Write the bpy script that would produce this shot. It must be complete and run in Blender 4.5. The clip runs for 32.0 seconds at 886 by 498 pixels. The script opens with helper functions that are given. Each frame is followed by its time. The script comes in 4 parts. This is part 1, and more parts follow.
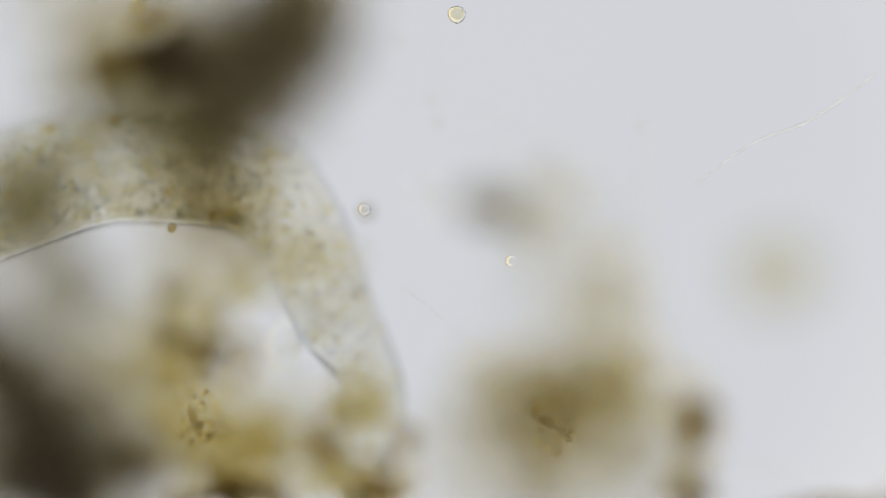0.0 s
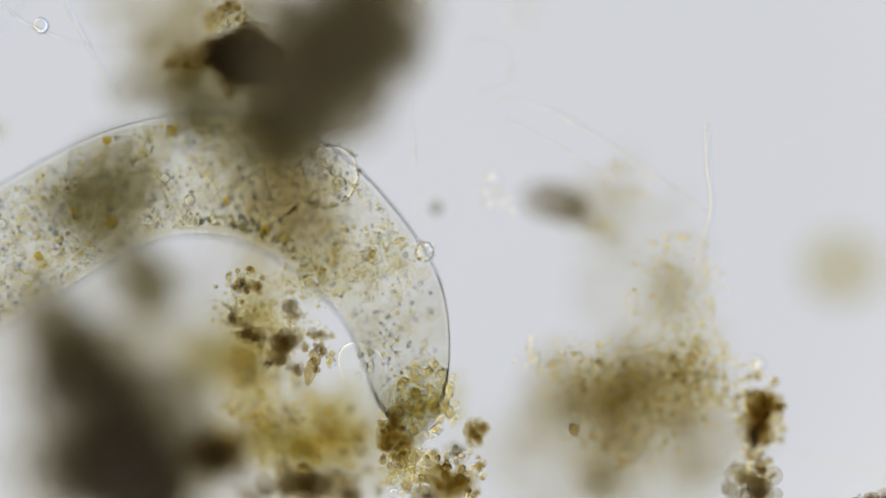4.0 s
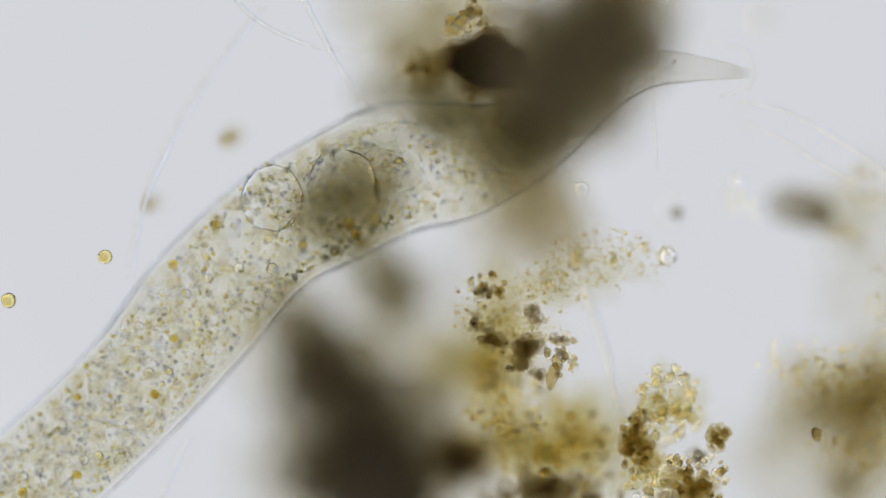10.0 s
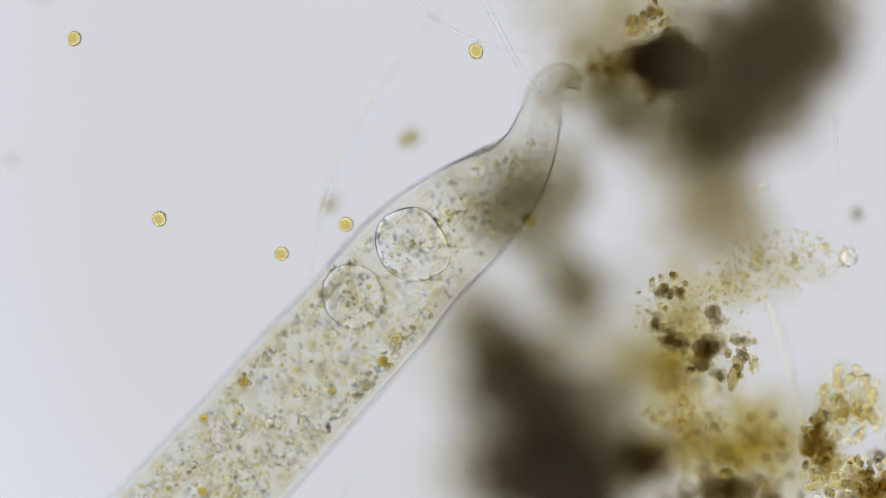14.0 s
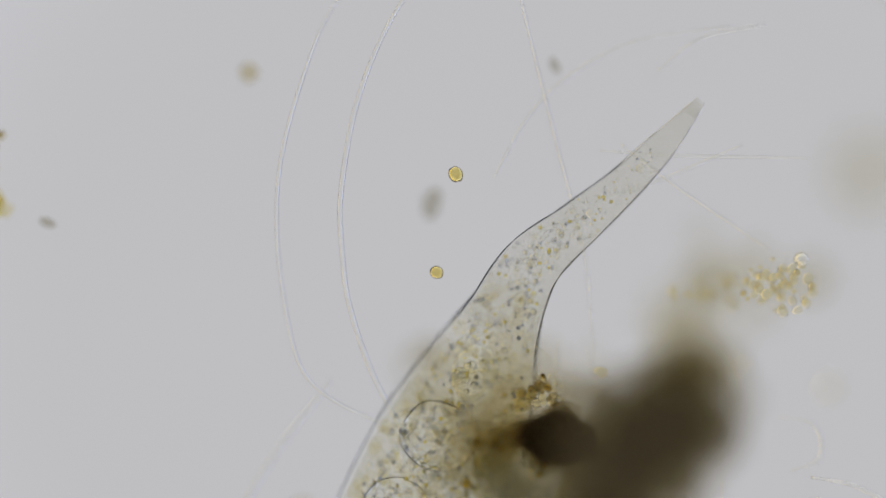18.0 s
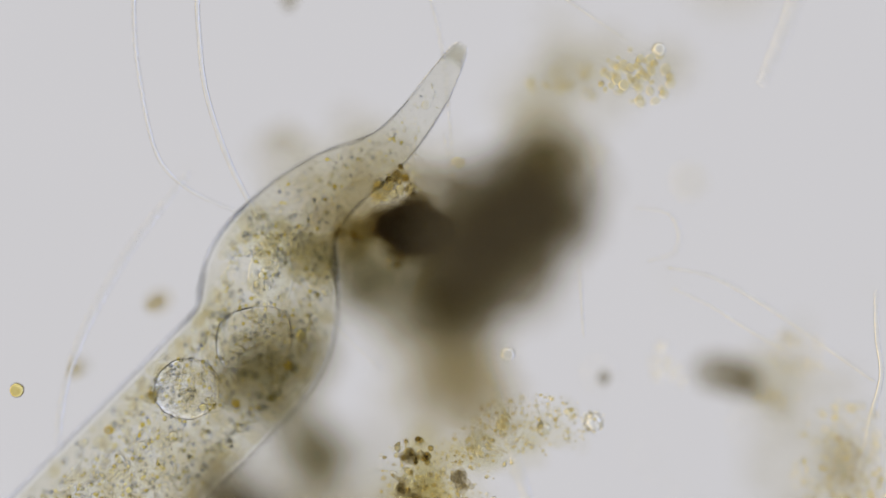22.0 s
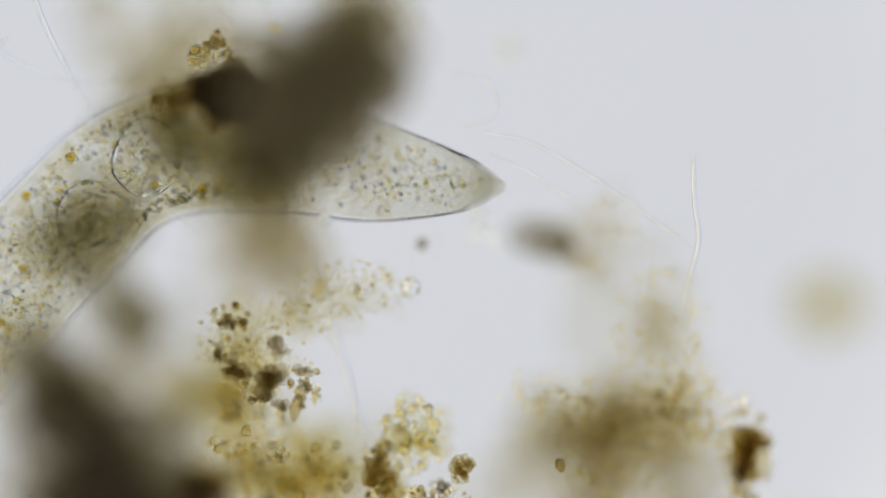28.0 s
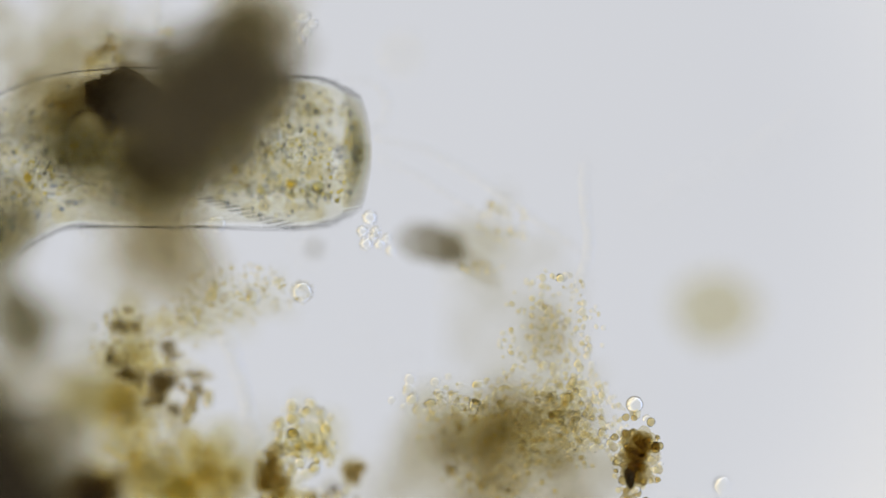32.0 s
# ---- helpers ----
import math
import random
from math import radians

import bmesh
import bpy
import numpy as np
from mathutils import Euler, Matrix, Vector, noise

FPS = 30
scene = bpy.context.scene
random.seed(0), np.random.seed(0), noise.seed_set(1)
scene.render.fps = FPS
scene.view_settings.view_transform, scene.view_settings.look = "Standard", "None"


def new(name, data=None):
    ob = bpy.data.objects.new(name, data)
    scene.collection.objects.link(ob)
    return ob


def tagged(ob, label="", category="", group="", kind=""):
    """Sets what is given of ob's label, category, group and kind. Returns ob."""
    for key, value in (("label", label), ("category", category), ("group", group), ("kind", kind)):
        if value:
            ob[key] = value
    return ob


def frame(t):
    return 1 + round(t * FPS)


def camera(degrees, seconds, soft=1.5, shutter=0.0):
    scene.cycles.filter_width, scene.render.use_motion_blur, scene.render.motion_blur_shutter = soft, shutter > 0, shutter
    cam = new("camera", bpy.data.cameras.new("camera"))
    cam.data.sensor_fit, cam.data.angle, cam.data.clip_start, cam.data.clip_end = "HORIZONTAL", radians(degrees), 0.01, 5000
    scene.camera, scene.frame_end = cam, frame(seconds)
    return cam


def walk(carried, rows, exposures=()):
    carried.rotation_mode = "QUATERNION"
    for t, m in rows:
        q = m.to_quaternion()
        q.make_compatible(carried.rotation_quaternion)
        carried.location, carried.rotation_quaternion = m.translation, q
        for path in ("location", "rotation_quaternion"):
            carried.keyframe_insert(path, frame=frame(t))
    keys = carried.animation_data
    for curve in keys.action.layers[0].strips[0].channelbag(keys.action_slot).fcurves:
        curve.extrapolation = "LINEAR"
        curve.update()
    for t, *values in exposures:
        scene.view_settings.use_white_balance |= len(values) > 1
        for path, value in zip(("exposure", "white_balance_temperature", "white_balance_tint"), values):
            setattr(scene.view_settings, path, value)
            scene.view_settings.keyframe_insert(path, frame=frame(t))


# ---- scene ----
# ---- camera and stage ----
# A drop of pond water under the microscope, modelled large: one metre here is about a quarter of a millimetre.
# Plan coordinates are in thousandths of a metre, x to the right and y towards the viewer; z is the height over the slide in metres.
FOCUS = 0.45
LENS = 5.0
REACH = 0.784 / math.tan(radians(LENS / 2))

# how far the slide has been pushed at each time (seconds, right, down), and the turn of the fine focus in metres
STAGE = [
    (0.0, -116, 12, -0.25), (0.3, -116, 12, -0.06), (0.5, -116, 12, 0.02), (1.0, -116, 12, 0.02), (1.5, -116, 12, 0.02), (2.0, -117, 12, 0.02),
    (2.3, -70, 12, 0.02), (2.5, -17, 12, 0.02), (2.7, 0, 11, 0.02), (3.0, 4, 11, 0.02), (3.5, 6, 8, 0.02),
    (4.5, 4, 1, 0.0), (5.5, 0, -4, -0.03), (6.0, 0, 0, -0.03), (6.5, 5, 24, -0.03), (6.6, 8, 24, -0.02), (6.7, 60, 22, -0.02),
    (6.8, 203, 20, -0.01), (7.0, 493, 13, -0.02), (7.5, 583, 11, 0.0), (8.0, 663, 9, 0.0), (8.5, 663, 10, -0.06), (9.0, 664, 9, 0.0),
    (9.5, 664, 9, 0.0), (10.0, 434, 13, 0.0), (10.5, 315, 16, 0.0), (11.0, 207, 17, 0.0), (11.5, 122, 19, 0.0), (12.0, 140, 18, 0.0),
    (12.5, 493, 10, 0.0), (13.0, 715, 7, 0.0), (13.5, 738, 7, 0.0), (14.5, 778, 25, 0.0), (15.5, 810, 52, 0.0), (16.0, 819, 272, 0.0),
    (16.5, 818, 272, 0.0), (16.8, 818, 276, 0.0), (17.0, 818, 434, 0.0), (17.2, 822, 620, 0.0), (17.5, 827, 673, 0.0), (18.0, 556, 677, 0.0),
    (18.5, 329, 679, 0.0), (19.0, 323, 680, 0.0), (19.3, 324, 790, 0.0), (19.5, 325, 835, 0.0), (20.0, 324, 836, 0.02), (20.5, 324, 836, 0.02),
    (21.0, 322, 835, 0.03), (21.2, 320, 790, 0.02), (21.5, 310, 400, 0.0), (22.0, 304, 306, 0.0), (22.5, 305, 212, 0.0), (23.0, 302, 60, 0.0),
    (23.5, 369, 58, 0.0), (24.0, 388, 57, 0.0), (25.0, 390, 56, 0.0), (25.5, 390, 56, 0.0), (25.7, 300, 58, 0.0), (26.0, 174, 64, 0.0),
    (26.5, 22, 67, -0.01), (27.5, -15, 68, -0.01), (28.5, -24, 68, -0.02), (29.0, -25, 68, -0.02), (29.5, -45, 68, -0.02), (30.0, -46, 69, -0.02),
    (30.5, -46, 70, -0.03), (31.0, -199, 72, -0.07), (31.3, -210, 74, -0.05), (31.5, -212, 75, 0.0), (31.8, -212, 76, 0.05), (32.0, -212, 76, 0.06),
]


def stage(t):
    """How far the slide has been pushed at t."""
    ts = [r[0] for r in STAGE]
    return np.interp(t, ts, [r[1] for r in STAGE]), np.interp(t, ts, [r[2] for r in STAGE])


def on(t, x, y):
    """Plan place of what stands at (x, y) of the field when the slide is where it is at t."""
    sx, sy = stage(t)
    return x - sx, y - sy


def P(x, y, z=FOCUS):
    return Vector((x * 0.001, -y * 0.001, z))


cam = camera(LENS, 32.0, soft=1.5)
cam.data.dof.use_dof = True
cam.data.dof.focus_distance = REACH
cam.data.dof.aperture_fstop = 0.001 * cam.data.lens / (2 * 0.5 * 0.27 * REACH)
walk(cam, [(t, Matrix.Translation(P(784 - sx, 441 - sy, FOCUS + REACH + dz))) for t, sx, sy, dz in STAGE],
     exposures=[(0, 0.0, 6500, 10), (6, 0.0, 6500, 10), (9, 0.02, 6500, 10), (13, 0.03, 6500, 10), (15.5, -0.03, 6500, 10), (17, -0.09, 6500, 10), (18, -0.33, 6700, 11), (21, -0.32, 6750, 12), (22, -0.12, 6750, 12), (24, 0.04, 6600, 11), (26, 0.04, 6500, 10), (32, 0.0, 6500, 10)])

# long ways through clear matter
scene.cycles.max_bounces = 160
scene.cycles.transmission_bounces = 160
scene.cycles.transparent_max_bounces = 160

# ---- light ----
world = bpy.data.worlds.new("world")
scene.world = world
world.use_nodes = True
world.node_tree.nodes["Background"].inputs[0].default_value = (1.0, 0.97, 0.9, 1)
world.node_tree.nodes["Background"].inputs[1].default_value = 0.19


# ---- materials ----
def material(name):
    m = bpy.data.materials.new(name)
    m.use_nodes = True
    nt = m.node_tree
    nt.nodes.clear()
    out = nt.nodes.new("ShaderNodeOutputMaterial")
    return m, nt, out


def mottled(nt, low, high, scale, detail=4.0, island=0.35):
    """A colour that wanders between low and high with the grain of the stuff, and from piece to piece."""
    co = nt.nodes.new("ShaderNodeTexCoord")
    no = nt.nodes.new("ShaderNodeTexNoise")
    no.inputs["Scale"].default_value = scale
    no.inputs["Detail"].default_value = detail
    nt.links.new(co.outputs["Object"], no.inputs["Vector"])
    geo = nt.nodes.new("ShaderNodeNewGeometry")
    mix = nt.nodes.new("ShaderNodeMix")
    mix.inputs[0].default_value = island
    nt.links.new(no.outputs[0], mix.inputs[2])
    nt.links.new(geo.outputs["Random Per Island"], mix.inputs[3])
    ramp = nt.nodes.new("ShaderNodeValToRGB")
    ramp.color_ramp.elements[0].position, ramp.color_ramp.elements[1].position = 0.3, 0.7
    ramp.color_ramp.elements[0].color, ramp.color_ramp.elements[1].color = (*low, 1), (*high, 1)
    nt.links.new(mix.outputs[0], ramp.inputs[0])
    return ramp.outputs[0]


def clear(name, low, high, ior, scale=30.0, bump=0.0, bump_scale=200.0):
    """Living jelly, droplets, threads: refracts a little against the water around it."""
    m, nt, out = material(name)
    g = nt.nodes.new("ShaderNodeBsdfRefraction")
    g.inputs["IOR"].default_value = ior
    g.inputs["Roughness"].default_value = 0.0
    nt.links.new(mottled(nt, low, high, scale), g.inputs["Color"])
    if bump:
        co = nt.nodes.new("ShaderNodeTexCoord")
        no = nt.nodes.new("ShaderNodeTexNoise")
        no.inputs["Scale"].default_value = bump_scale
        b = nt.nodes.new("ShaderNodeBump")
        b.inputs["Strength"].default_value = bump
        b.inputs["Distance"].default_value = 0.004
        nt.links.new(co.outputs["Object"], no.inputs["Vector"])
        nt.links.new(no.outputs[0], b.inputs["Height"])
        nt.links.new(b.outputs[0], g.inputs["Normal"])
    nt.links.new(g.outputs[0], out.inputs[0])
    return m


def stain(name, low, high, scale=30.0, solid=0.0, body=(0.1, 0.08, 0.04)):
    """Loose organic matter: lets tinted light through; solid is the share that stops it."""
    m, nt, out = material(name)
    t = nt.nodes.new("ShaderNodeBsdfTransparent")
    nt.links.new(mottled(nt, low, high, scale), t.inputs[0])
    d = nt.nodes.new("ShaderNodeBsdfDiffuse")
    d.inputs[0].default_value = (*body, 1)
    mix = nt.nodes.new("ShaderNodeMixShader")
    mix.inputs[0].default_value = solid
    nt.links.new(t.outputs[0], mix.inputs[1])
    nt.links.new(d.outputs[0], mix.inputs[2])
    nt.links.new(mix.outputs[0], out.inputs[0])
    return m


M_CELL = clear("cell_wall", (0.998, 0.998, 0.996), (1.0, 1.0, 0.999), 1.007, 20)
M_CELL_IN = clear("cell_wall_inside", (0.998, 0.998, 0.996), (1.0, 1.0, 0.999), 1 / 1.007, 20)
M_LINING = stain("cell_lining", (0.984, 0.982, 0.970), (0.990, 0.988, 0.979), 14)
M_LINING_THIN = stain("snout_lining", (0.990, 0.988, 0.979), (0.995, 0.994, 0.988), 14)
M_PLASM = stain("cytoplasm", (0.980, 0.970, 0.930), (0.995, 0.990, 0.968), 60)
M_DROP = clear("clear_granule", (0.98, 0.975, 0.93), (1.0, 1.0, 0.98), 1.12, 40)
M_DUSK = clear("dusky_granule", (0.78, 0.80, 0.84), (0.94, 0.945, 0.95), 1.115, 40)
M_AMBER = clear("amber_granule", (0.93, 0.88, 0.55), (0.99, 0.97, 0.80), 1.12, 40)
M_FOOD = clear("food_grain", (0.72, 0.58, 0.16), (0.93, 0.84, 0.42), 1.08, 160)
M_MOTE = clear("drifting_mote", (0.80, 0.66, 0.30), (0.95, 0.88, 0.56), 1.095, 60)
M_VACUOLE = clear("vacuole_wall", (0.998, 0.998, 0.998), (1.0, 1.0, 1.0), 0.964, 40, 0.12, 30)
M_THREAD = clear("clear_thread", (0.98, 0.98, 0.965), (1.0, 1.0, 0.99), 1.085, 20)
M_SNOUT = clear("snout_wall", (0.982, 0.981, 0.974), (0.988, 0.987, 0.982), 1.012, 20)
M_SNOUT_IN = clear("snout_wall_inside", (0.997, 0.997, 0.995), (1.0, 1.0, 0.998), 1 / 1.012, 20)
M_STRAND = clear("pale_strand", (0.88, 0.83, 0.68), (0.97, 0.94, 0.84), 1.045, 40)
M_DROP_WALL = clear("pouch_wall", (0.985, 0.985, 0.95), (1.0, 1.0, 0.98), 1.03, 20, 0.2, 40)
M_BUBBLE = clear("clear_bead", (0.98, 0.98, 0.95), (1.0, 1.0, 0.99), 1.085, 20)
# dark, smoky and sooty humus: bodies lightened in place of lens glare
M_DARK = stain("dark_humus", (0.36, 0.30, 0.19), (0.60, 0.53, 0.39), 60, 0.32, (0.30, 0.24, 0.16))
M_SMOKE = stain("smoky_humus", (0.91, 0.89, 0.825), (0.962, 0.950, 0.905), 18, 0.18, (0.60, 0.535, 0.39))
M_SOOT = stain("sooty_humus", (0.87, 0.86, 0.815), (0.94, 0.932, 0.90), 18, 0.18, (0.48, 0.415, 0.34))
M_SOFT = clear("soft_grain", (0.92, 0.88, 0.72), (0.99, 0.975, 0.90), 1.05, 40)
M_OLIVE = stain("olive_humus", (0.82, 0.807, 0.745), (0.91, 0.90, 0.855), 18, 0.03, (0.46, 0.43, 0.33))
M_TAN = stain("tan_humus", (0.905, 0.886, 0.825), (0.96, 0.949, 0.912), 22, 0.02, (0.5, 0.46, 0.37))
M_UMBER = stain("umber_humus", (0.77, 0.735, 0.66), (0.945, 0.928, 0.88), 120, 0.05, (0.30, 0.26, 0.19))
M_BROWN = stain("brown_humus", (0.80, 0.735, 0.55), (0.955, 0.925, 0.82), 130, 0.06, (0.36, 0.26, 0.14))
M_YELLOW = stain("yellow_floc", (0.92, 0.90, 0.79), (0.975, 0.965, 0.91), 40)
M_AMBER_FLOC = stain("amber_floc", (0.91, 0.865, 0.67), (0.972, 0.95, 0.84), 60)
M_PALE = stain("pale_floc", (0.948, 0.94, 0.905), (0.985, 0.981, 0.965), 25)
M_VEIL = stain("thin_slime", (0.975, 0.97, 0.94), (0.995, 0.993, 0.985), 12)
M_GRAIN = clear("floc_grain", (0.92, 0.865, 0.64), (0.985, 0.965, 0.87), 1.07, 40)
M_CHAFF = clear("pale_grain", (0.95, 0.935, 0.86), (0.995, 0.99, 0.965), 1.058, 40)
M_GRIT = clear("dark_grit", (0.50, 0.43, 0.26), (0.86, 0.80, 0.60), 1.10, 40)


# ---- mesh tools ----
def ico(level):
    bm = bmesh.new()
    bmesh.ops.create_icosphere(bm, subdivisions=level, radius=1.0)
    v = np.array([p.co for p in bm.verts])
    f = np.array([[p.index for p in q.verts] for q in bm.faces])
    bm.free()
    return v, f


ICO = {n: ico(n) for n in (1, 2, 3, 4)}
rng = np.random.default_rng(7)


def lumps(pts, radii, level=2, rough=0.25, flat=1.0, mats=None):
    """Vertices and faces of many uneven lumps; each has its own dents and proportions."""
    v0, f0 = ICO[level]
    vs, fs, ms = [], [], []
    for k, (p, r) in enumerate(zip(pts, radii)):
        d = np.zeros(len(v0))
        for j in range(5):
            w = rng.normal(size=3) * (1.2 + 0.9 * j)
            d += np.sin(v0 @ w + rng.uniform(0, 6.28)) / (1 + 0.7 * j)
        if level >= 3 and rough >= 0.2:  # a crumbly skin
            for j in range(7):
                w = rng.normal(size=3) * (5 + 1.6 * j)
                d += 0.32 * np.sin(v0 @ w + rng.uniform(0, 6.28))
        s = 1 + rough * d / 1.6
        q = rng.uniform(1 - rough, 1 + rough, 3)
        q[2] *= flat
        vs.append(v0 * s[:, None] * q * r + np.asarray(p))
        fs.append(f0 + k * len(v0))
        ms.append(np.full(len(f0), 0 if mats is None else mats[k]))
    return np.concatenate(vs), np.concatenate(fs), np.concatenate(ms)


def mesh(name, v, f, materials, ms=None, smooth=True):
    me = bpy.data.meshes.new(name)
    me.from_pydata(np.asarray(v).tolist(), [], f.tolist() if isinstance(f, np.ndarray) else f)
    for m in materials:
        me.materials.append(m)
    if ms is not None:
        me.polygons.foreach_set("material_index", np.asarray(ms, dtype=np.int32))
    me.polygons.foreach_set("use_smooth", [smooth] * len(me.polygons))
    me.update()
    return me


def part(name, me, parent, label=""):
    ob = new(name, me)
    ob.parent = parent
    return tagged(ob, label)


def thing(name, place, label, category, group="", kind=""):
    ob = new(name)
    ob.location = place
    ob.empty_display_size = 0.02
    return tagged(ob, label, category, group, kind)


def lump(name, parent, x, y, z, rx, ry, mat, rz=0.0, turn=0.0, rough=0.22, level=3, label=""):
    """One uneven lump of its own, at a plan place, under a thing."""
    v, f, _ = lumps([(0, 0, 0)], [1.0], level, rough)
    v = v * np.array([rx, ry, rz or 0.8 * min(rx, ry)]) * 0.001
    c, s = math.cos(radians(turn)), math.sin(radians(turn))
    v = v @ np.array([[c, s, 0], [-s, c, 0], [0, 0, 1]])
    ob = part(name, mesh(name, v, f, [mat]), parent, label)
    ob.location = P(x, y, z) - parent.location
    return ob


def crumb(name, parent, x, y, z, rx, ry, mat, rz=0.0, turn=0.0, n=16):
    """A crumb of loosely packed grains, denser in the middle; each grain is a part of the thing."""
    a = rng.normal(size=(n, 3)) * 0.42
    a = a / np.maximum(1.0, np.linalg.norm(a, axis=1))[:, None] * np.array([rx, ry, rz or 0.6 * min(rx, ry)])
    c, s = math.cos(radians(turn)), math.sin(radians(turn))
    for p in a:
        grain(name, parent, P(x + c * p[0] - s * p[1], y + s * p[0] + c * p[1], z + 0.001 * p[2]) - parent.location, rng.uniform(0.24, 0.52) * min(rx, ry) * 0.0011, mat, 0.28)


SHAPES = {}


def grain(name, parent, place, r, mat, rough):
    """A small piece on one of a few shared meshes."""
    key = (mat.name, rough, int(rng.integers(0, 6)))
    if key not in SHAPES:
        v, f, _ = lumps([(0, 0, 0)], [0.001], 2, rough)
        SHAPES[key] = mesh(name, v, f, [mat])
    ob = part(name, SHAPES[key], parent)
    ob.location = place
    ob.scale = (r * 1000,) * 3
    ob.rotation_euler = rng.uniform(0, 6.28, 3)
    return ob


def haze(name, parent, spots, mat, size, rough=0.35, level=1, label="", flat=1.0, kind="stuff", spread=0.5):
    """Loose matter: many small lumps strewn round the spots (x, y, z, half width, half height, number, half depth)."""
    pts, rad = strewn(parent, spots, size, spread)
    v, f, ms = lumps(pts, rad, level, rough, flat, rng.integers(0, len(mat), len(pts)) if isinstance(mat, list) else None)
    ob = part(name, mesh(name, v, f, mat if isinstance(mat, list) else [mat], ms), parent, label)
    return tagged(ob, kind=kind)


def strewn(parent, spots, size, spread):
    pts, rad = [], []
    for x, y, z, w, h, n, dz in spots:
        a = rng.normal(size=(int(n), 3)) * spread
        a = a / np.maximum(1.0, np.linalg.norm(a, axis=1))[:, None]
        for q in a:
            pts.append(np.array(P(x + q[0] * w, y + q[1] * h, z + q[2] * dz) - parent.location))
            rad.append(rng.uniform(*size) * 0.001)
    return pts, rad


def grains(name, parent, spots, mats, size, rough=0.2, spread=0.55):
    """The same, but each piece an object of its own; alike pieces share a few meshes."""
    pts, rad = strewn(parent, spots, size, spread)
    for p, r in zip(pts, rad):
        grain(name, parent, p, r, mats[int(rng.integers(0, len(mats)))], rough)


def foot(parent, x, y, z, r):
    """The thin slime by which a piece of debris sticks to the slide."""
    lump("slime", parent, x, y, z / 2 + 0.002, r, r, M_VEIL, z * 500, 0, 0.12, 2)


def spline(pts, n):
    """n points along a smooth line through pts, evenly spaced."""
    p = np.asarray(pts, float)
    q = np.vstack([2 * p[0] - p[1], p, 2 * p[-1] - p[-2]])
    out = []
    for i in range(1, len(q) - 2):
        for u in np.linspace(0, 1, 16, endpoint=False):
            a, b, c, d = q[i - 1], q[i], q[i + 1], q[i + 2]
            out.append(0.5 * (2 * b + (c - a) * u + (2 * a - 5 * b + 4 * c - d) * u * u + (3 * b - a - 3 * c + d) * u ** 3))
    out.append(p[-1])
    out = np.array(out)
    s = np.concatenate([[0], np.cumsum(np.linalg.norm(np.diff(out[:, :2], axis=0), axis=1))])
    g = np.linspace(0, s[-1], n)
    return np.stack([np.interp(g, s, out[:, k]) for k in range(out.shape[1])], 1), s[-1]


def tube(pts, radius, n=40, sides=8):
    """A thin thread through plan points (x, y, z), tapered to its ends."""
    p, _ = spline(pts, n)
    p = p * np.array([0.001, -0.001, 1.0])
    t = np.gradient(p, axis=0)
    t /= np.linalg.norm(t, axis=1)[:, None]
    up = np.array([0, 0, 1.0])
    vs, fs = [], []
    for i in range(n):
        a = np.cross(up, t[i])
        a /= np.linalg.norm(a)
        b = np.cross(t[i], a)
        r = radius * 0.001 * (0.35 + 0.65 * math.sin(math.pi * min(max(i / (n - 1), 0.02), 0.98)) ** 0.4)
        for k in range(sides):
            w = 6.28318 * k / sides
            vs.append(p[i] + r * (math.cos(w) * a + math.sin(w) * b))
    for i in range(n - 1):
        for k in range(sides):
            fs.append((i * sides + k, i * sides + (k + 1) % sides, (i + 1) * sides + (k + 1) % sides, (i + 1) * sides + k))
    fs.append(tuple(range(sides))[::-1])
    fs.append(tuple((n - 1) * sides + k for k in range(sides)))
    return np.array(vs), fs


# ---- the slide and the lamp under it ----
def box(name, x0, x1, y0, y1, z0, z1, mat):
    v = [(x, y, z) for x in (x0, x1) for y in (y0, y1) for z in (z0, z1)]
    f = [(0, 1, 3, 2), (4, 6, 7, 5), (0, 4, 5, 1), (2, 3, 7, 6), (0, 2, 6, 4), (1, 5, 7, 3)]
    return new(name, mesh(name, v, f, [mat], smooth=False))


M_SLIDE = clear("slide_glass", (0.985, 0.985, 0.985), (0.995, 0.995, 0.995), 1.13, 3)
slide = box("ground", -3.5, 4.5, -3.5, 3.5, -0.30, 0.0, M_SLIDE)
tagged(slide, "clear glass microscope slide under the water film", "slide", kind="structure")


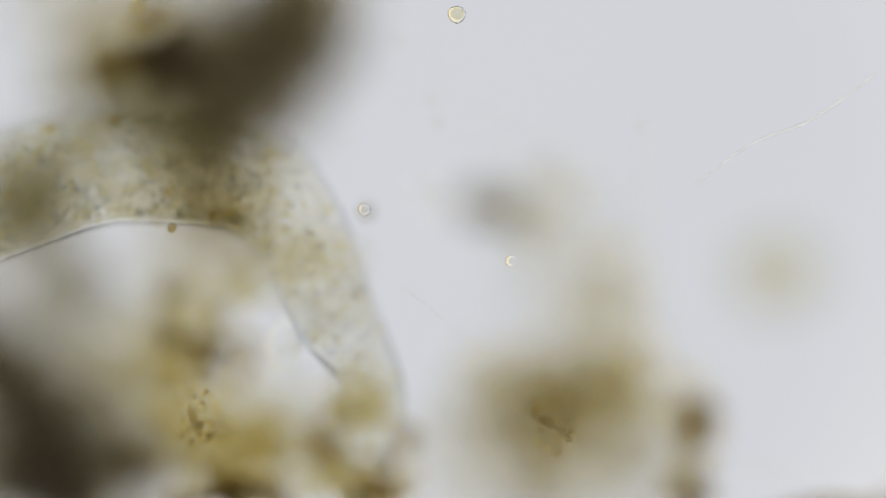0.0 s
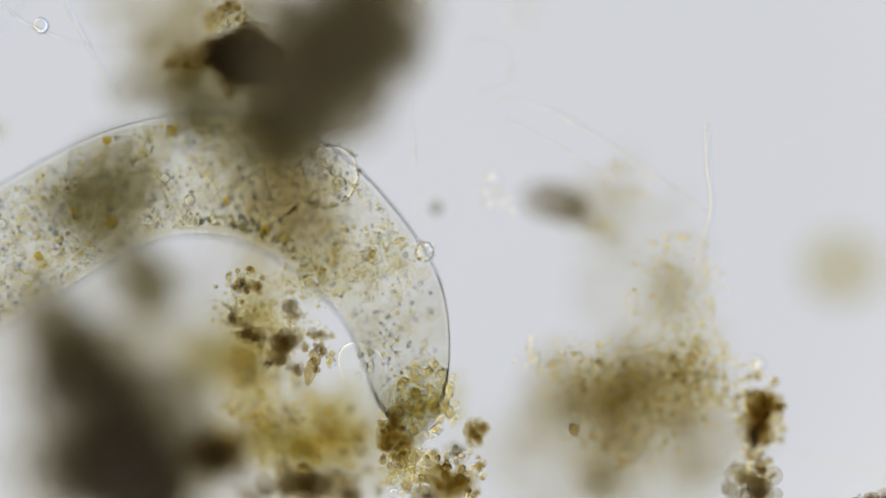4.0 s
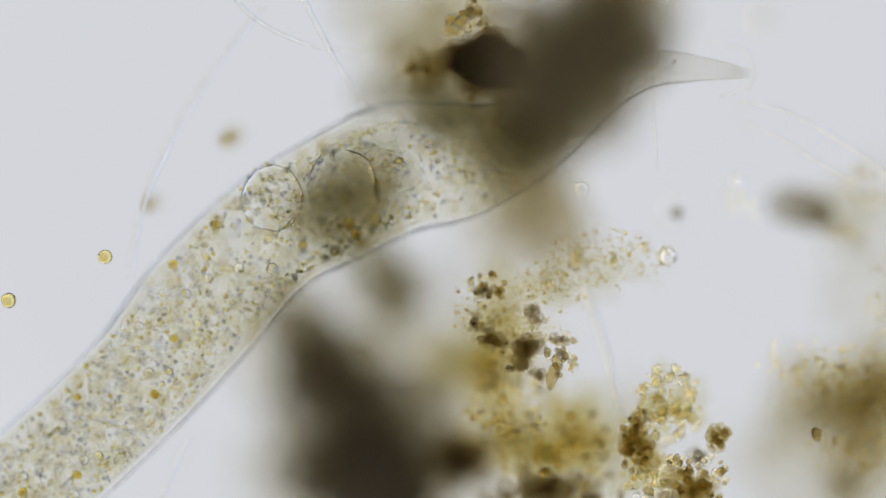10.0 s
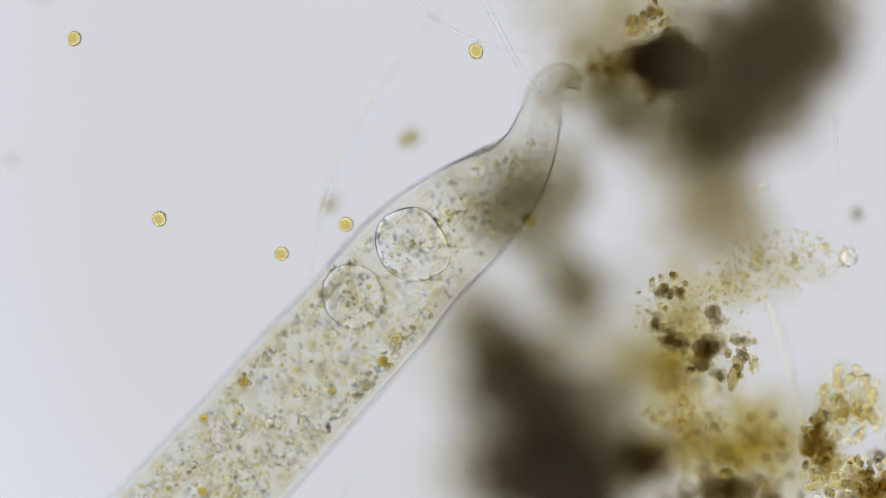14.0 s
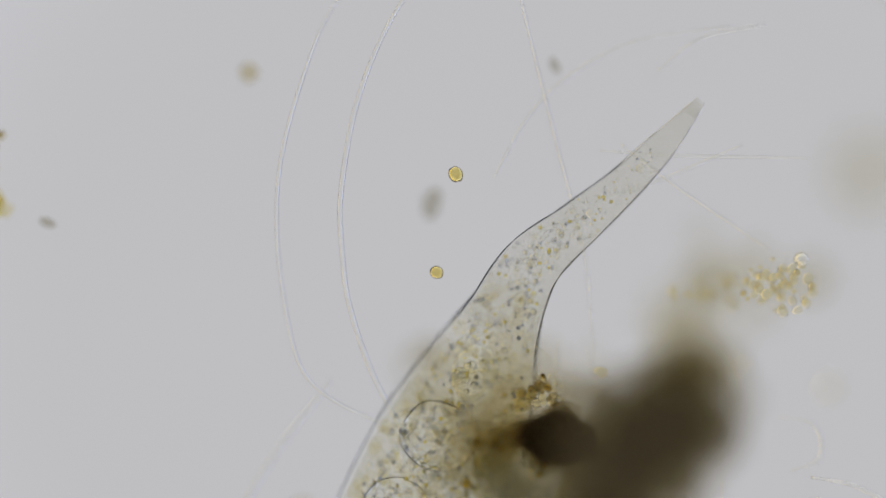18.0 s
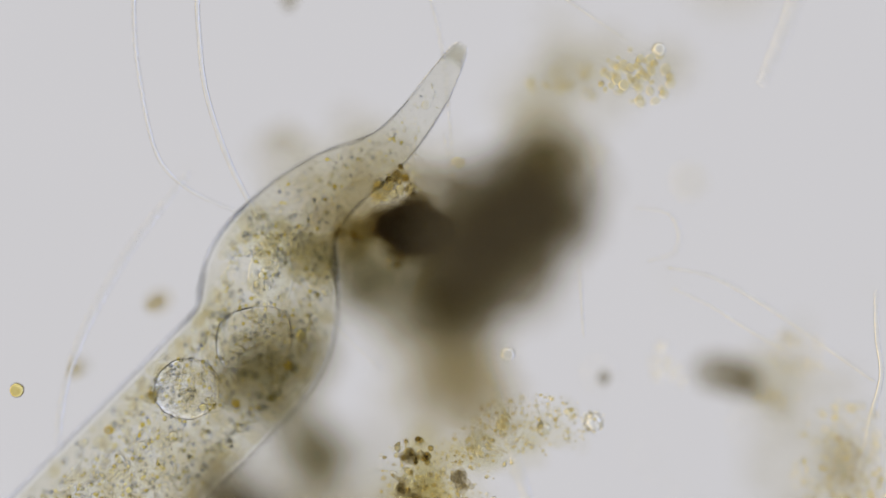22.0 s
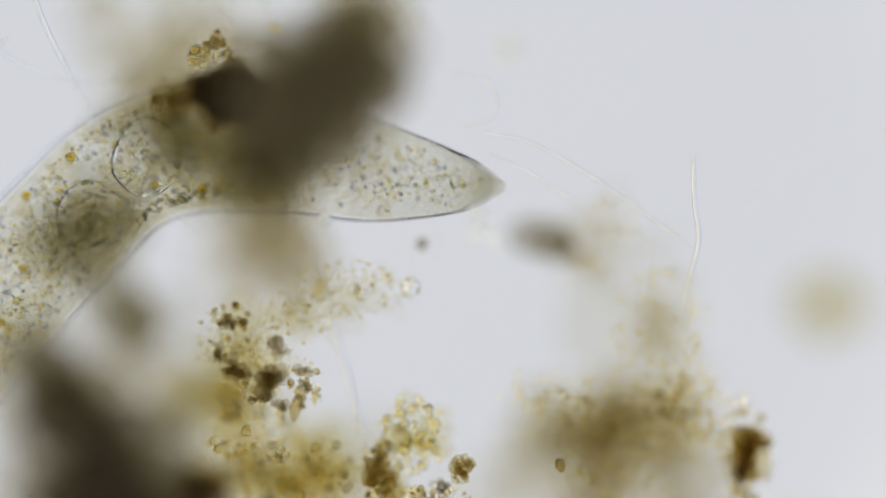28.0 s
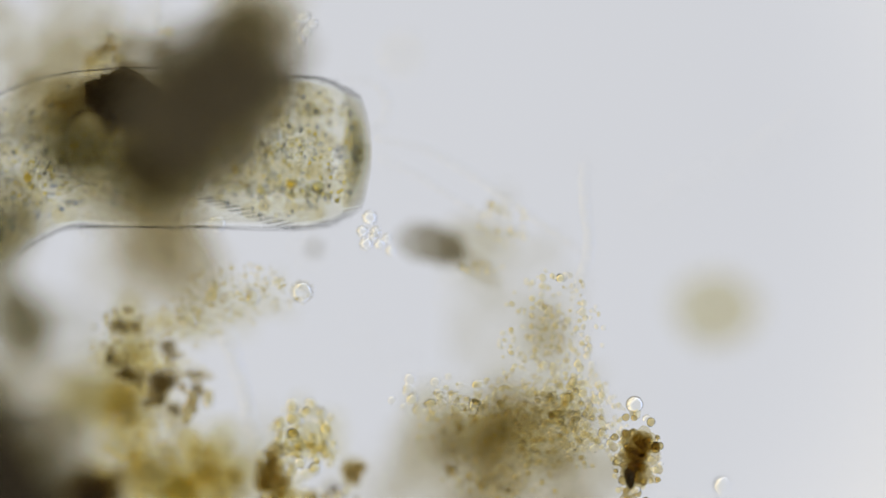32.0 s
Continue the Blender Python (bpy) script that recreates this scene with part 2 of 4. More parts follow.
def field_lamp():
    """The lamp lens below the stage, with added fade, bright ring and tints."""
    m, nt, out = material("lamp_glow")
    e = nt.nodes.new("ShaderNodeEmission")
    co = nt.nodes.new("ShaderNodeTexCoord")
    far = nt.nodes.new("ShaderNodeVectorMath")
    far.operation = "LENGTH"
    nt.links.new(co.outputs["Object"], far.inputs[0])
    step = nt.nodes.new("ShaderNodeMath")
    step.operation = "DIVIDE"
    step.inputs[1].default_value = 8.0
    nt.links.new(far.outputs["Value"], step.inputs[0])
    glow = nt.nodes.new("ShaderNodeValToRGB")  # fades slightly outwards in place of vignetting; added bright outer ring makes grains glint
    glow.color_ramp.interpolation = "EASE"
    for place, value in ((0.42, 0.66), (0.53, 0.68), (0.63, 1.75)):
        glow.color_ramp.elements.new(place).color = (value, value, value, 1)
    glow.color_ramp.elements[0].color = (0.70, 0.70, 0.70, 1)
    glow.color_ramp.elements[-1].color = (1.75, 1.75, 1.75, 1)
    # rim tints added to give grains colour fringes: bluish one side, amber the other
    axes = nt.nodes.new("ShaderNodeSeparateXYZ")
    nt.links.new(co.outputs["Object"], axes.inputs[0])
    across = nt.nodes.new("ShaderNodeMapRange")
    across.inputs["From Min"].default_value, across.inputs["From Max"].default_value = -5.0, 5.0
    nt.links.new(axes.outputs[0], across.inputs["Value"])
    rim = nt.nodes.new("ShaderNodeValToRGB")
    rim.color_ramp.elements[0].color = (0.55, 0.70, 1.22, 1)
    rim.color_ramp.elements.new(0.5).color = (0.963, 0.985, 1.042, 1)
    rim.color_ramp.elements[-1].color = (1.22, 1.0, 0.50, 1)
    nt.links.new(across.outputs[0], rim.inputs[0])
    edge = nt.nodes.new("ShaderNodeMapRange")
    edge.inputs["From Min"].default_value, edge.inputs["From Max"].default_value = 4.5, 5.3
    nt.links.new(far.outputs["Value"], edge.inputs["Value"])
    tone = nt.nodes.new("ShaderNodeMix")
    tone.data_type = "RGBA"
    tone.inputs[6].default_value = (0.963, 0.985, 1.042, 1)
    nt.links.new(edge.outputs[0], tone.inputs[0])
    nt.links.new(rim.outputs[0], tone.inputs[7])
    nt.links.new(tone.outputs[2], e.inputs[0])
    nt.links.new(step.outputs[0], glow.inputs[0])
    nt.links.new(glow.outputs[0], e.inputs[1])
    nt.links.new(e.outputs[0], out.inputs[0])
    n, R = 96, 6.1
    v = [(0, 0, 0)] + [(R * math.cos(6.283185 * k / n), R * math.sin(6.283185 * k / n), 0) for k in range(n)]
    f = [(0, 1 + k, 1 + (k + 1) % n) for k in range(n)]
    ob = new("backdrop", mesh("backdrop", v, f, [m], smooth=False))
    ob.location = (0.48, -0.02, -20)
    tagged(ob, "round glowing lamp lens far below the slide, with an added bright tinted rim", "lamp", kind="structure")


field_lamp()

# ---- the long ciliate ----
# Its midline at each time: field places and half widths (x, y, w) from the hind part to the tip of the snout.
POSES = [
    (0.0, [(-80, 380, 103), (40, 335, 102), (180, 300, 95), (330, 300, 95), (460, 330, 90), (545, 440, 75), (600, 570, 65), (655, 660, 45), (665, 740, 45), (640, 830, 35), (625, 900, 25)]),
    (0.5, [(-80, 360, 102), (40, 330, 103), (180, 290, 102), (320, 285, 102), (450, 310, 103), (545, 400, 95), (600, 540, 65), (640, 660, 50), (690, 740, 35), (740, 810, 28), (770, 860, 20)]),
    (1.0, [(-120, 390, 106), (0, 360, 106), (181, 300, 106), (330, 295, 105), (449, 323, 101), (543, 399, 75), (571, 503, 87), (601, 603, 64), (640, 690, 35), (660, 760, 25), (670, 830, 15)]),
    (2.0, [(-120, 400, 107), (0, 358, 107), (191, 295, 107), (339, 301, 108), (454, 340, 111), (531, 429, 96), (572, 523, 95), (600, 620, 68), (600, 700, 50), (600, 760, 25)]),
    (3.0, [(-120, 530, 103), (0, 455, 103), (191, 337, 103), (340, 299, 107), (472, 308, 109), (594, 376, 107), (689, 480, 105), (723, 580, 89), (683, 657, 74), (675, 707, 39), (680, 760, 20)]),
    (3.5, [(-120, 530, 109), (0, 455, 108), (190, 335, 104), (340, 297, 103), (470, 315, 104), (590, 385, 104), (670, 480, 103), (690, 570, 90), (680, 650, 70), (670, 710, 40), (660, 760, 20)]),
    (5.5, [(-100, 540, 97), (0, 465, 97), (154, 366, 97), (330, 305, 96), (468, 323, 98), (584, 385, 113), (660, 486, 97), (702, 575, 65), (739, 659, 47), (790, 760, 30), (870, 820, 25), (955, 860, 15)]),
    (6.0, [(-120, 580, 94), (0, 468, 94), (150, 358, 94), (300, 299, 97), (430, 297, 94), (550, 332, 110), (636, 376, 79), (708, 434, 44), (753, 515, 32), (799, 613, 20), (831, 669, 13), (855, 708, 6)]),
    (6.5, [(-120, 560, 108), (0, 470, 109), (140, 350, 106), (280, 305, 102), (390, 320, 90), (480, 330, 65), (560, 285, 48), (620, 237, 34), (680, 230, 30), (725, 290, 25), (730, 380, 22), (725, 455, 12)]),
    (7.0, [(-60, 1000, 106), (120, 835, 106), (301, 681, 103), (427, 517, 109), (564, 390, 102), (685, 321, 110), (800, 290, 95), (900, 270, 70), (990, 220, 45), (1080, 180, 30), (1150, 175, 22), (1195, 205, 18), (1220, 248, 12)]),
    (8.0, [(130, 1050, 90), (300, 860, 90), (428, 728, 90), (534, 602, 111), (626, 486, 107), (738, 388, 102), (850, 330, 94), (939, 287, 65), (1010, 250, 40), (1070, 240, 25), (1130, 260, 18), (1180, 280, 10)]),
    (9.0, [(130, 1050, 90), (310, 850, 90), (441, 721, 90), (556, 576, 106), (659, 459, 104), (769, 369, 103), (880, 311, 92), (968, 265, 70), (1060, 230, 45), (1130, 190, 30), (1190, 150, 20), (1240, 110, 10)]),
    (10.0, [(-90, 980, 97), (116, 803, 97), (253, 670, 98), (361, 541, 108), (476, 421, 102), (587, 355, 108), (701, 300, 109), (810, 286, 98), (900, 260, 75), (980, 215, 58), (1070, 150, 42), (1150, 122, 27), (1240, 122, 18), (1318, 130, 9)]),
    (10.5, [(-150, 900, 108), (20, 720, 106), (150, 560, 106), (290, 440, 104), (420, 365, 103), (540, 310, 102), (650, 275, 100), (760, 270, 85), (850, 240, 65), (940, 200, 50), (1030, 160, 38), (1130, 150, 28), (1220, 155, 20), (1300, 145, 10)]),
    (11.0, [(-150, 800, 117), (0, 650, 117), (137, 528, 117), (265, 407, 109), (394, 338, 114), (511, 300, 114), (620, 281, 104), (712, 247, 86), (793, 212, 64), (899, 177, 47), (999, 134, 32), (1100, 93, 21), (1190, 74, 18), (1245, 88, 7)]),
    (11.5, [(-200, 780, 114), (-80, 640, 112), (50, 500, 110), (180, 390, 108), (310, 330, 105), (430, 310, 103), (540, 300, 90), (620, 270, 65), (700, 220, 50), (790, 185, 38), (880, 155, 26), (960, 135, 18), (1010, 128, 8)]),
    (12.0, [(-200, 780, 106), (-60, 640, 106), (60, 510, 106), (164, 411, 106), (288, 344, 106), (390, 316, 93), (490, 305, 68), (570, 310, 35), (630, 320, 25), (680, 330, 18), (720, 340, 12)]),
    (13.0, [(150, 1060, 98), (320, 880, 98), (462, 751, 98), (568, 617, 114), (660, 490, 107), (756, 404, 89), (848, 351, 71), (914, 308, 51), (973, 258, 40), (1020, 225, 28), (1090, 248, 24), (1160, 285, 20), (1235, 338, 10)]),
    (13.5, [(170, 1060, 109), (340, 880, 108), (470, 740, 108), (580, 620, 104), (670, 500, 103), (760, 430, 100), (840, 380, 80), (895, 335, 52), (930, 270, 35), (950, 220, 28), (985, 205, 22), (1015, 220, 16), (1030, 250, 8)]),
    (15.5, [(260, 1060, 108), (420, 880, 107), (560, 730, 106), (680, 590, 104), (790, 470, 103), (890, 390, 100), (970, 310, 72), (1020, 220, 40), (1045, 130, 28), (1045, 40, 24), (1030, -50, 20), (1010, -120, 12)]),
    (16.0, [(480, 1100, 113), (620, 950, 113), (760, 800, 113), (875, 685, 113), (967, 578, 97), (1022, 471, 70), (1059, 375, 56), (1104, 258, 40), (1159, 150, 31), (1217, 51, 21), (1240, -40, 16), (1255, -110, 8)]),
    (16.5, [(460, 1100, 108), (610, 950, 108), (740, 800, 108), (860, 670, 107), (960, 560, 102), (1030, 450, 78), (1060, 370, 60), (1110, 250, 45), (1170, 140, 32), (1220, 60, 22), (1265, -10, 15), (1300, -70, 8)]),
    (17.0, [(620, 1100, 114), (720, 960, 114), (850, 820, 114), (981, 738, 114), (1035, 613, 110), (1083, 502, 82), (1128, 394, 44), (1183, 281, 33), (1244, 193, 23), (1304, 108, 15), (1350, 45, 8)]),
    (17.5, [(900, 1100, 108), (960, 980, 108), (1040, 860, 108), (1080, 740, 104), (1110, 640, 100), (1150, 530, 75), (1190, 430, 48), (1240, 340, 38), (1300, 260, 26), (1350, 210, 16), (1378, 180, 8)]),
    (18.0, [(640, 1150, 123), (680, 1020, 123), (740, 880, 123), (805, 763, 123), (853, 651, 94), (892, 561, 63), (942, 467, 41), (1025, 395, 35), (1108, 323, 26), (1177, 252, 20), (1235, 185, 10)]),
    (19.0, [(440, 1200, 126), (470, 1060, 126), (520, 920, 126), (563, 774, 126), (619, 636, 127), (664, 508, 110), (707, 409, 79), (746, 306, 48), (801, 220, 38), (861, 126, 23), (904, 21, 21), (925, -40, 10)]),
    (20.0, [(460, 1250, 119), (490, 1120, 119), (540, 980, 119), (600, 850, 119), (651, 716, 119), (703, 585, 95), (757, 488, 69), (820, 391, 43), (912, 303, 36), (982, 218, 21), (1050, 140, 18), (1100, 65, 14)]),
    (20.5, [(460, 1250, 108), (490, 1120, 108), (540, 980, 108), (600, 850, 108), (660, 720, 104), (710, 600, 95), (755, 505, 70), (820, 420, 50), (890, 340, 40), (955, 250, 30), (1005, 175, 20), (1030, 120, 10)]),
    (21.0, [(450, 1250, 110), (480, 1120, 110), (530, 980, 110), (580, 850, 110), (615, 738, 110), (667, 639, 78), (722, 544, 53), (791, 481, 41), (839, 399, 23), (873, 309, 11), (905, 225, 6)]),
    (21.5, [(60, 1100, 108), (170, 970, 108), (290, 850, 108), (408, 758, 108), (476, 648, 127), (507, 542, 132), (543, 447, 106), (598, 338, 63), (701, 256, 50), (772, 198, 36), (831, 112, 20), (845, 20, 15), (845, -40, 8)]),
    (22.0, [(-40, 1110, 118), (90, 985, 118), (215, 860, 118), (375, 700, 120), (462, 596, 118), (485, 479, 113), (526, 387, 74), (599, 319, 52), (680, 270, 34), (738, 208, 26), (783, 140, 21), (815, 85, 14)]),
    (22.5, [(-120, 1050, 112), (20, 900, 112), (140, 770, 112), (260, 640, 110), (370, 530, 109), (450, 430, 103), (500, 370, 75), (560, 330, 50), (620, 290, 38), (670, 230, 26), (705, 180, 16), (715, 145, 8)]),
    (23.0, [(-140, 1000, 110), (-10, 860, 110), (124, 742, 110), (231, 610, 125), (335, 485, 120), (426, 396, 112), (491, 311, 83), (550, 250, 70), (620, 230, 45), (690, 240, 30), (740, 260, 20), (780, 280, 10)]),
    (23.5, [(-80, 1020, 112), (50, 870, 111), (170, 730, 110), (290, 590, 109), (400, 470, 109), (500, 380, 108), (590, 300, 104), (680, 260, 90), (770, 270, 65), (860, 280, 45), (960, 270, 35), (1050, 240, 24), (1110, 210, 16), (1150, 185, 8)]),
    (24.0, [(-60, 1000, 99), (80, 850, 99), (204, 732, 99), (310, 599, 108), (422, 482, 110), (531, 394, 117), (619, 325, 111), (702, 280, 98), (790, 263, 62), (880, 267, 50), (980, 273, 41), (1080, 273, 35), (1180, 271, 30), (1300, 258, 9)]),
    (25.0, [(-60, 1000, 99), (80, 850, 99), (210, 727, 99), (318, 596, 111), (421, 482, 105), (537, 390, 106), (620, 318, 113), (710, 268, 101), (800, 268, 102), (890, 293, 81), (981, 321, 40), (1090, 345, 30), (1190, 366, 23), (1290, 380, 17), (1385, 392, 8)]),
    (25.5, [(-60, 1000, 110), (80, 850, 109), (190, 710, 108), (300, 580, 108), (410, 470, 107), (520, 370, 107), (610, 300, 104), (710, 270, 102), (800, 270, 95), (890, 290, 75), (980, 312, 52), (1090, 335, 38), (1190, 375, 27), (1290, 420, 18), (1360, 450, 12), (1410, 465, 7)]),
    (26.0, [(-150, 840, 111), (-20, 730, 111), (103, 593, 111), (211, 471, 101), (316, 386, 108), (418, 306, 126), (530, 258, 120), (638, 275, 114), (735, 304, 83), (829, 329, 55), (919, 358, 32), (1009, 411, 29), (1099, 471, 24), (1180, 530, 14), (1235, 545, 7)]),
    (26.5, [(-200, 840, 112), (-100, 700, 112), (0, 580, 111), (100, 470, 110), (200, 380, 108), (310, 300, 106), (420, 260, 105), (530, 270, 104), (630, 300, 90), (720, 330, 60), (800, 355, 40), (900, 370, 28), (1000, 360, 18), (1105, 345, 7)]),
    (28.5, [(-150, 700, 115), (-40, 560, 115), (60, 440, 112), (160, 320, 109), (270, 260, 109), (380, 250, 110), (490, 260, 109), (590, 280, 103), (680, 300, 80), (750, 315, 55), (800, 322, 30), (825, 325, 12)]),
    (29.0, [(-158, 672, 126), (-38, 542, 126), (72, 422, 122), (172, 322, 121), (291, 264, 124), (400, 262, 137), (500, 268, 133), (590, 280, 106), (670, 293, 81), (730, 312, 56), (773, 334, 30), (800, 345, 14)]),
    (30.0, [(-150, 650, 107), (-30, 520, 107), (80, 400, 107), (181, 311, 121), (281, 261, 123), (390, 263, 137), (490, 275, 138), (580, 287, 122), (660, 295, 100), (715, 300, 82), (760, 305, 54), (784, 308, 32), (797, 310, 12)]),
    (31.0, [(-300, 560, 126), (-180, 430, 126), (-80, 340, 121), (20, 290, 114), (121, 262, 119), (230, 262, 133), (340, 276, 136), (430, 277, 122), (510, 286, 106), (570, 298, 90), (620, 300, 68), (650, 301, 40), (666, 302, 14)]),
    (32.0, [(-350, 700, 118), (-230, 540, 118), (-130, 430, 118), (-30, 335, 120), (85, 275, 128), (200, 262, 135), (310, 262, 136), (400, 266, 132), (480, 270, 130), (550, 270, 127), (600, 270, 113), (630, 270, 90), (650, 270, 58)]),
]

# how far the body swims above or below the usual height, in metres
RISE = [(0.0, -0.17), (0.3, -0.04), (0.5, 0.01), (3.5, 0.01), (5.5, -0.02), (7.0, 0.0), (26.0, 0.0), (29.0, -0.02), (30.5, -0.03), (31.0, -0.03), (31.5, 0.0), (31.8, 0.04), (32.0, 0.05)]


def height(t):
    return FOCUS + np.interp(t, [r[0] for r in RISE], [r[1] for r in RISE])


TRUNK, SNOUT = 208, 104
WIDE = [142.0] * TRUNK + [142.0 * (1 - (k + 1) / (SNOUT + 1)) ** 1.15 + 9 for k in range(SNOUT)]  # greatest half widths of the rings
FLAT = 0.66  # the rings are flattened: rolled on edge they look narrower


def midline(t):
    """Midline at t on the plan, 140 even steps from a point far back in the trunk to the tip: x, y, half width; and its length."""
    ts = [p[0] for p in POSES]
    k = min(max(int(np.searchsorted(ts, t, "right")) - 1, 0), len(ts) - 2)
    u = (t - ts[k]) / (ts[k + 1] - ts[k])
    u = min(max(u, 0.0), 1.0)
    lines = []
    for tk, pts in POSES[k:k + 2]:
        q = [(*on(tk, x, y), w) for x, y, w in pts]
        a = np.array(q[0]) - np.array(q[1])
        a[:2] *= 900 / np.linalg.norm(a[:2])
        q.insert(0, (q[0][0] + a[0], q[0][1] + a[1], q[0][2]))
        lines.append(q)
    (p0, l0), (p1, l1) = (spline(q, 700) for q in lines)
    L = min(l0, l1)
    g = np.linspace(L, 0, 300)  # matched by the way back from the tip
    out = []
    for p, l in ((p0, l0), (p1, l1)):
        s = np.linspace(0, l, 700)
        out.append(np.stack([np.interp(l - g, s, p[:, j]) for j in range(3)], 1))
    m = out[0] * (1 - u) + out[1] * u
    return m, L


def rings_at(t):
    """Where each ring of the body is at t: x, y, heading, roll."""
    m, _ = midline(t)
    s = np.concatenate([[0], np.cumsum(np.linalg.norm(np.diff(m[:, :2], axis=0), axis=1))])
    w = np.maximum.accumulate(m[::-1, 2])[::-1]  # falling towards the tip
    L = s[-1]
    place = np.zeros(TRUNK + SNOUT)
    for i in range(TRUNK, TRUNK + SNOUT):
        want = 0.83 * WIDE[i]
        j = np.nonzero(w >= want)[0]
        place[i] = s[j[-1]] if len(j) else 0.0
    place[-1] = L - 4
    for i in range(TRUNK + SNOUT - 2, -1, -1):
        if i < TRUNK:
            place[i] = place[i + 1] - 6
        else:
            place[i] = min(max(place[i], place[i + 1] - 7.5), place[i + 1] - 1.6)
    at100 = np.nonzero(w >= 95)[0]
    taper = L - (s[at100[-1]] if len(at100) else 0.0)
    blunt = min(max((95 - taper) / 40, 0.0), 1.0)  # drawn in: the snout rings round off the front
    if blunt:
        for i in range(TRUNK + SNOUT):
            if i < TRUNK:
                q = L - 70 - 6 * (TRUNK - 1 - i)
            else:
                q = L - 8 - 58 * (1 - math.sqrt(max(0.0, 1 - (0.83 * WIDE[i] / 119) ** 2)))
                if (i - TRUNK) % 3:  # the others slip back into the body
                    q = L - 80 - 5 * (i - TRUNK)
            place[i] = place[i] * (1 - blunt) + q * blunt
    rows = []
    head = np.unwrap(np.arctan2(-np.gradient(m[:, 1]), np.gradient(m[:, 0])))
    head = np.convolve(np.pad(head, 10, mode="edge"), np.ones(21) / 21, "valid")
    for i, q in enumerate(place):
        x, y, wid, h = (np.interp(q, s, v) for v in (m[:, 0], m[:, 1], m[:, 2], head))
        if q < 0:
            x, y = m[0, 0] + q * math.cos(head[0]), m[0, 1] - q * math.sin(head[0])
        wide = WIDE[i]
        r = min(max((wid + 6) / wide, FLAT), 1.0)
        roll = math.acos(math.sqrt(max(0.0, (r * r - FLAT * FLAT) / (1 - FLAT * FLAT))))
        rows.append((x, y, h, roll))
    return rows


def ring_mesh(i):
    r = WIDE[i] * 0.001
    ahead = WIDE[min(i + 1, len(WIDE) - 1)] * 0.001
    back = WIDE[max(i - 1, 0)] * 0.001
    half = 0.014 if i < TRUNK else 0.016
    n, vs, fs, ms = 36, [], [], []
    slope = (ahead - back) / 2 / 0.0075 if i > TRUNK else 0.0
    prof = [(-half, r - half * slope), (0, r), (half, max(r + half * slope, 0.3 * r))]
    if i == len(WIDE) - 1:
        prof = [(-half, r), (-0.002, r * 0.97), (0.002, r * 0.85), (0.006, r * 0.55), (0.008, r * 0.08)]
    deep = (0.0, min(0.0019, 0.15 * r), 0.075 * r)
    for inner in ((0, 1, 2) if i < TRUNK + 40 else (0, 1)):  # the skin, its inner face, and the lining under it
        at = len(vs)
        for x, q in prof:
            for k in range(n):
                a = 6.283185 * k / n
                q1 = q - deep[inner]
                vs.append((x, q1 * math.cos(a), q1 * FLAT * math.sin(a)))
        for j in range(len(prof) - 1):
            for k in range(n):
                fs.append((at + j * n + k, at + j * n + (k + 1) % n, at + (j + 1) * n + (k + 1) % n, at + (j + 1) * n + k))
                ms.append(inner)
    return mesh("body_ring", vs, fs, [M_CELL if i < TRUNK + 28 else M_SNOUT, M_CELL_IN if i < TRUNK + 28 else M_SNOUT_IN, M_LINING if i < TRUNK + 8 else M_LINING_THIN], ms)


def inside(i, n, depth, margin=0.0):
    """n places in ring i: depth is how far they stray from the body's flat middle layer, margin the share kept out of its middle strip."""
    r = WIDE[i] * 0.001
    c, s = math.cos(1.02), math.sin(1.02)  # the body is usually rolled by about sixty degrees
    p = []
    while len(p) < n:
        u, h = rng.uniform(-0.78, 0.78) * r, depth(r)
        if abs(u) < 0.5 * r and rng.uniform() < margin:
            continue
        y, z = u * c + h * s, h * c - u * s
        if (y / r) ** 2 + (z / (r * FLAT)) ** 2 < 0.80:
            p.append((rng.uniform(-0.0035, 0.0035), y, z))
    return np.array(p)


def layer(r):
    return rng.normal() * 0.009


def astray(r):
    return rng.choice((-1, 1)) * rng.uniform(0.2, 0.62) * r


def droplets(ring, name, p, size, mats, kind, rough, label):
    v, f, ms = lumps(p, np.asarray(size) * 0.001, 2, rough, 1.0, kind)
    tagged(part(name, mesh(name, v, f, mats, ms), ring, label), kind="stuff")


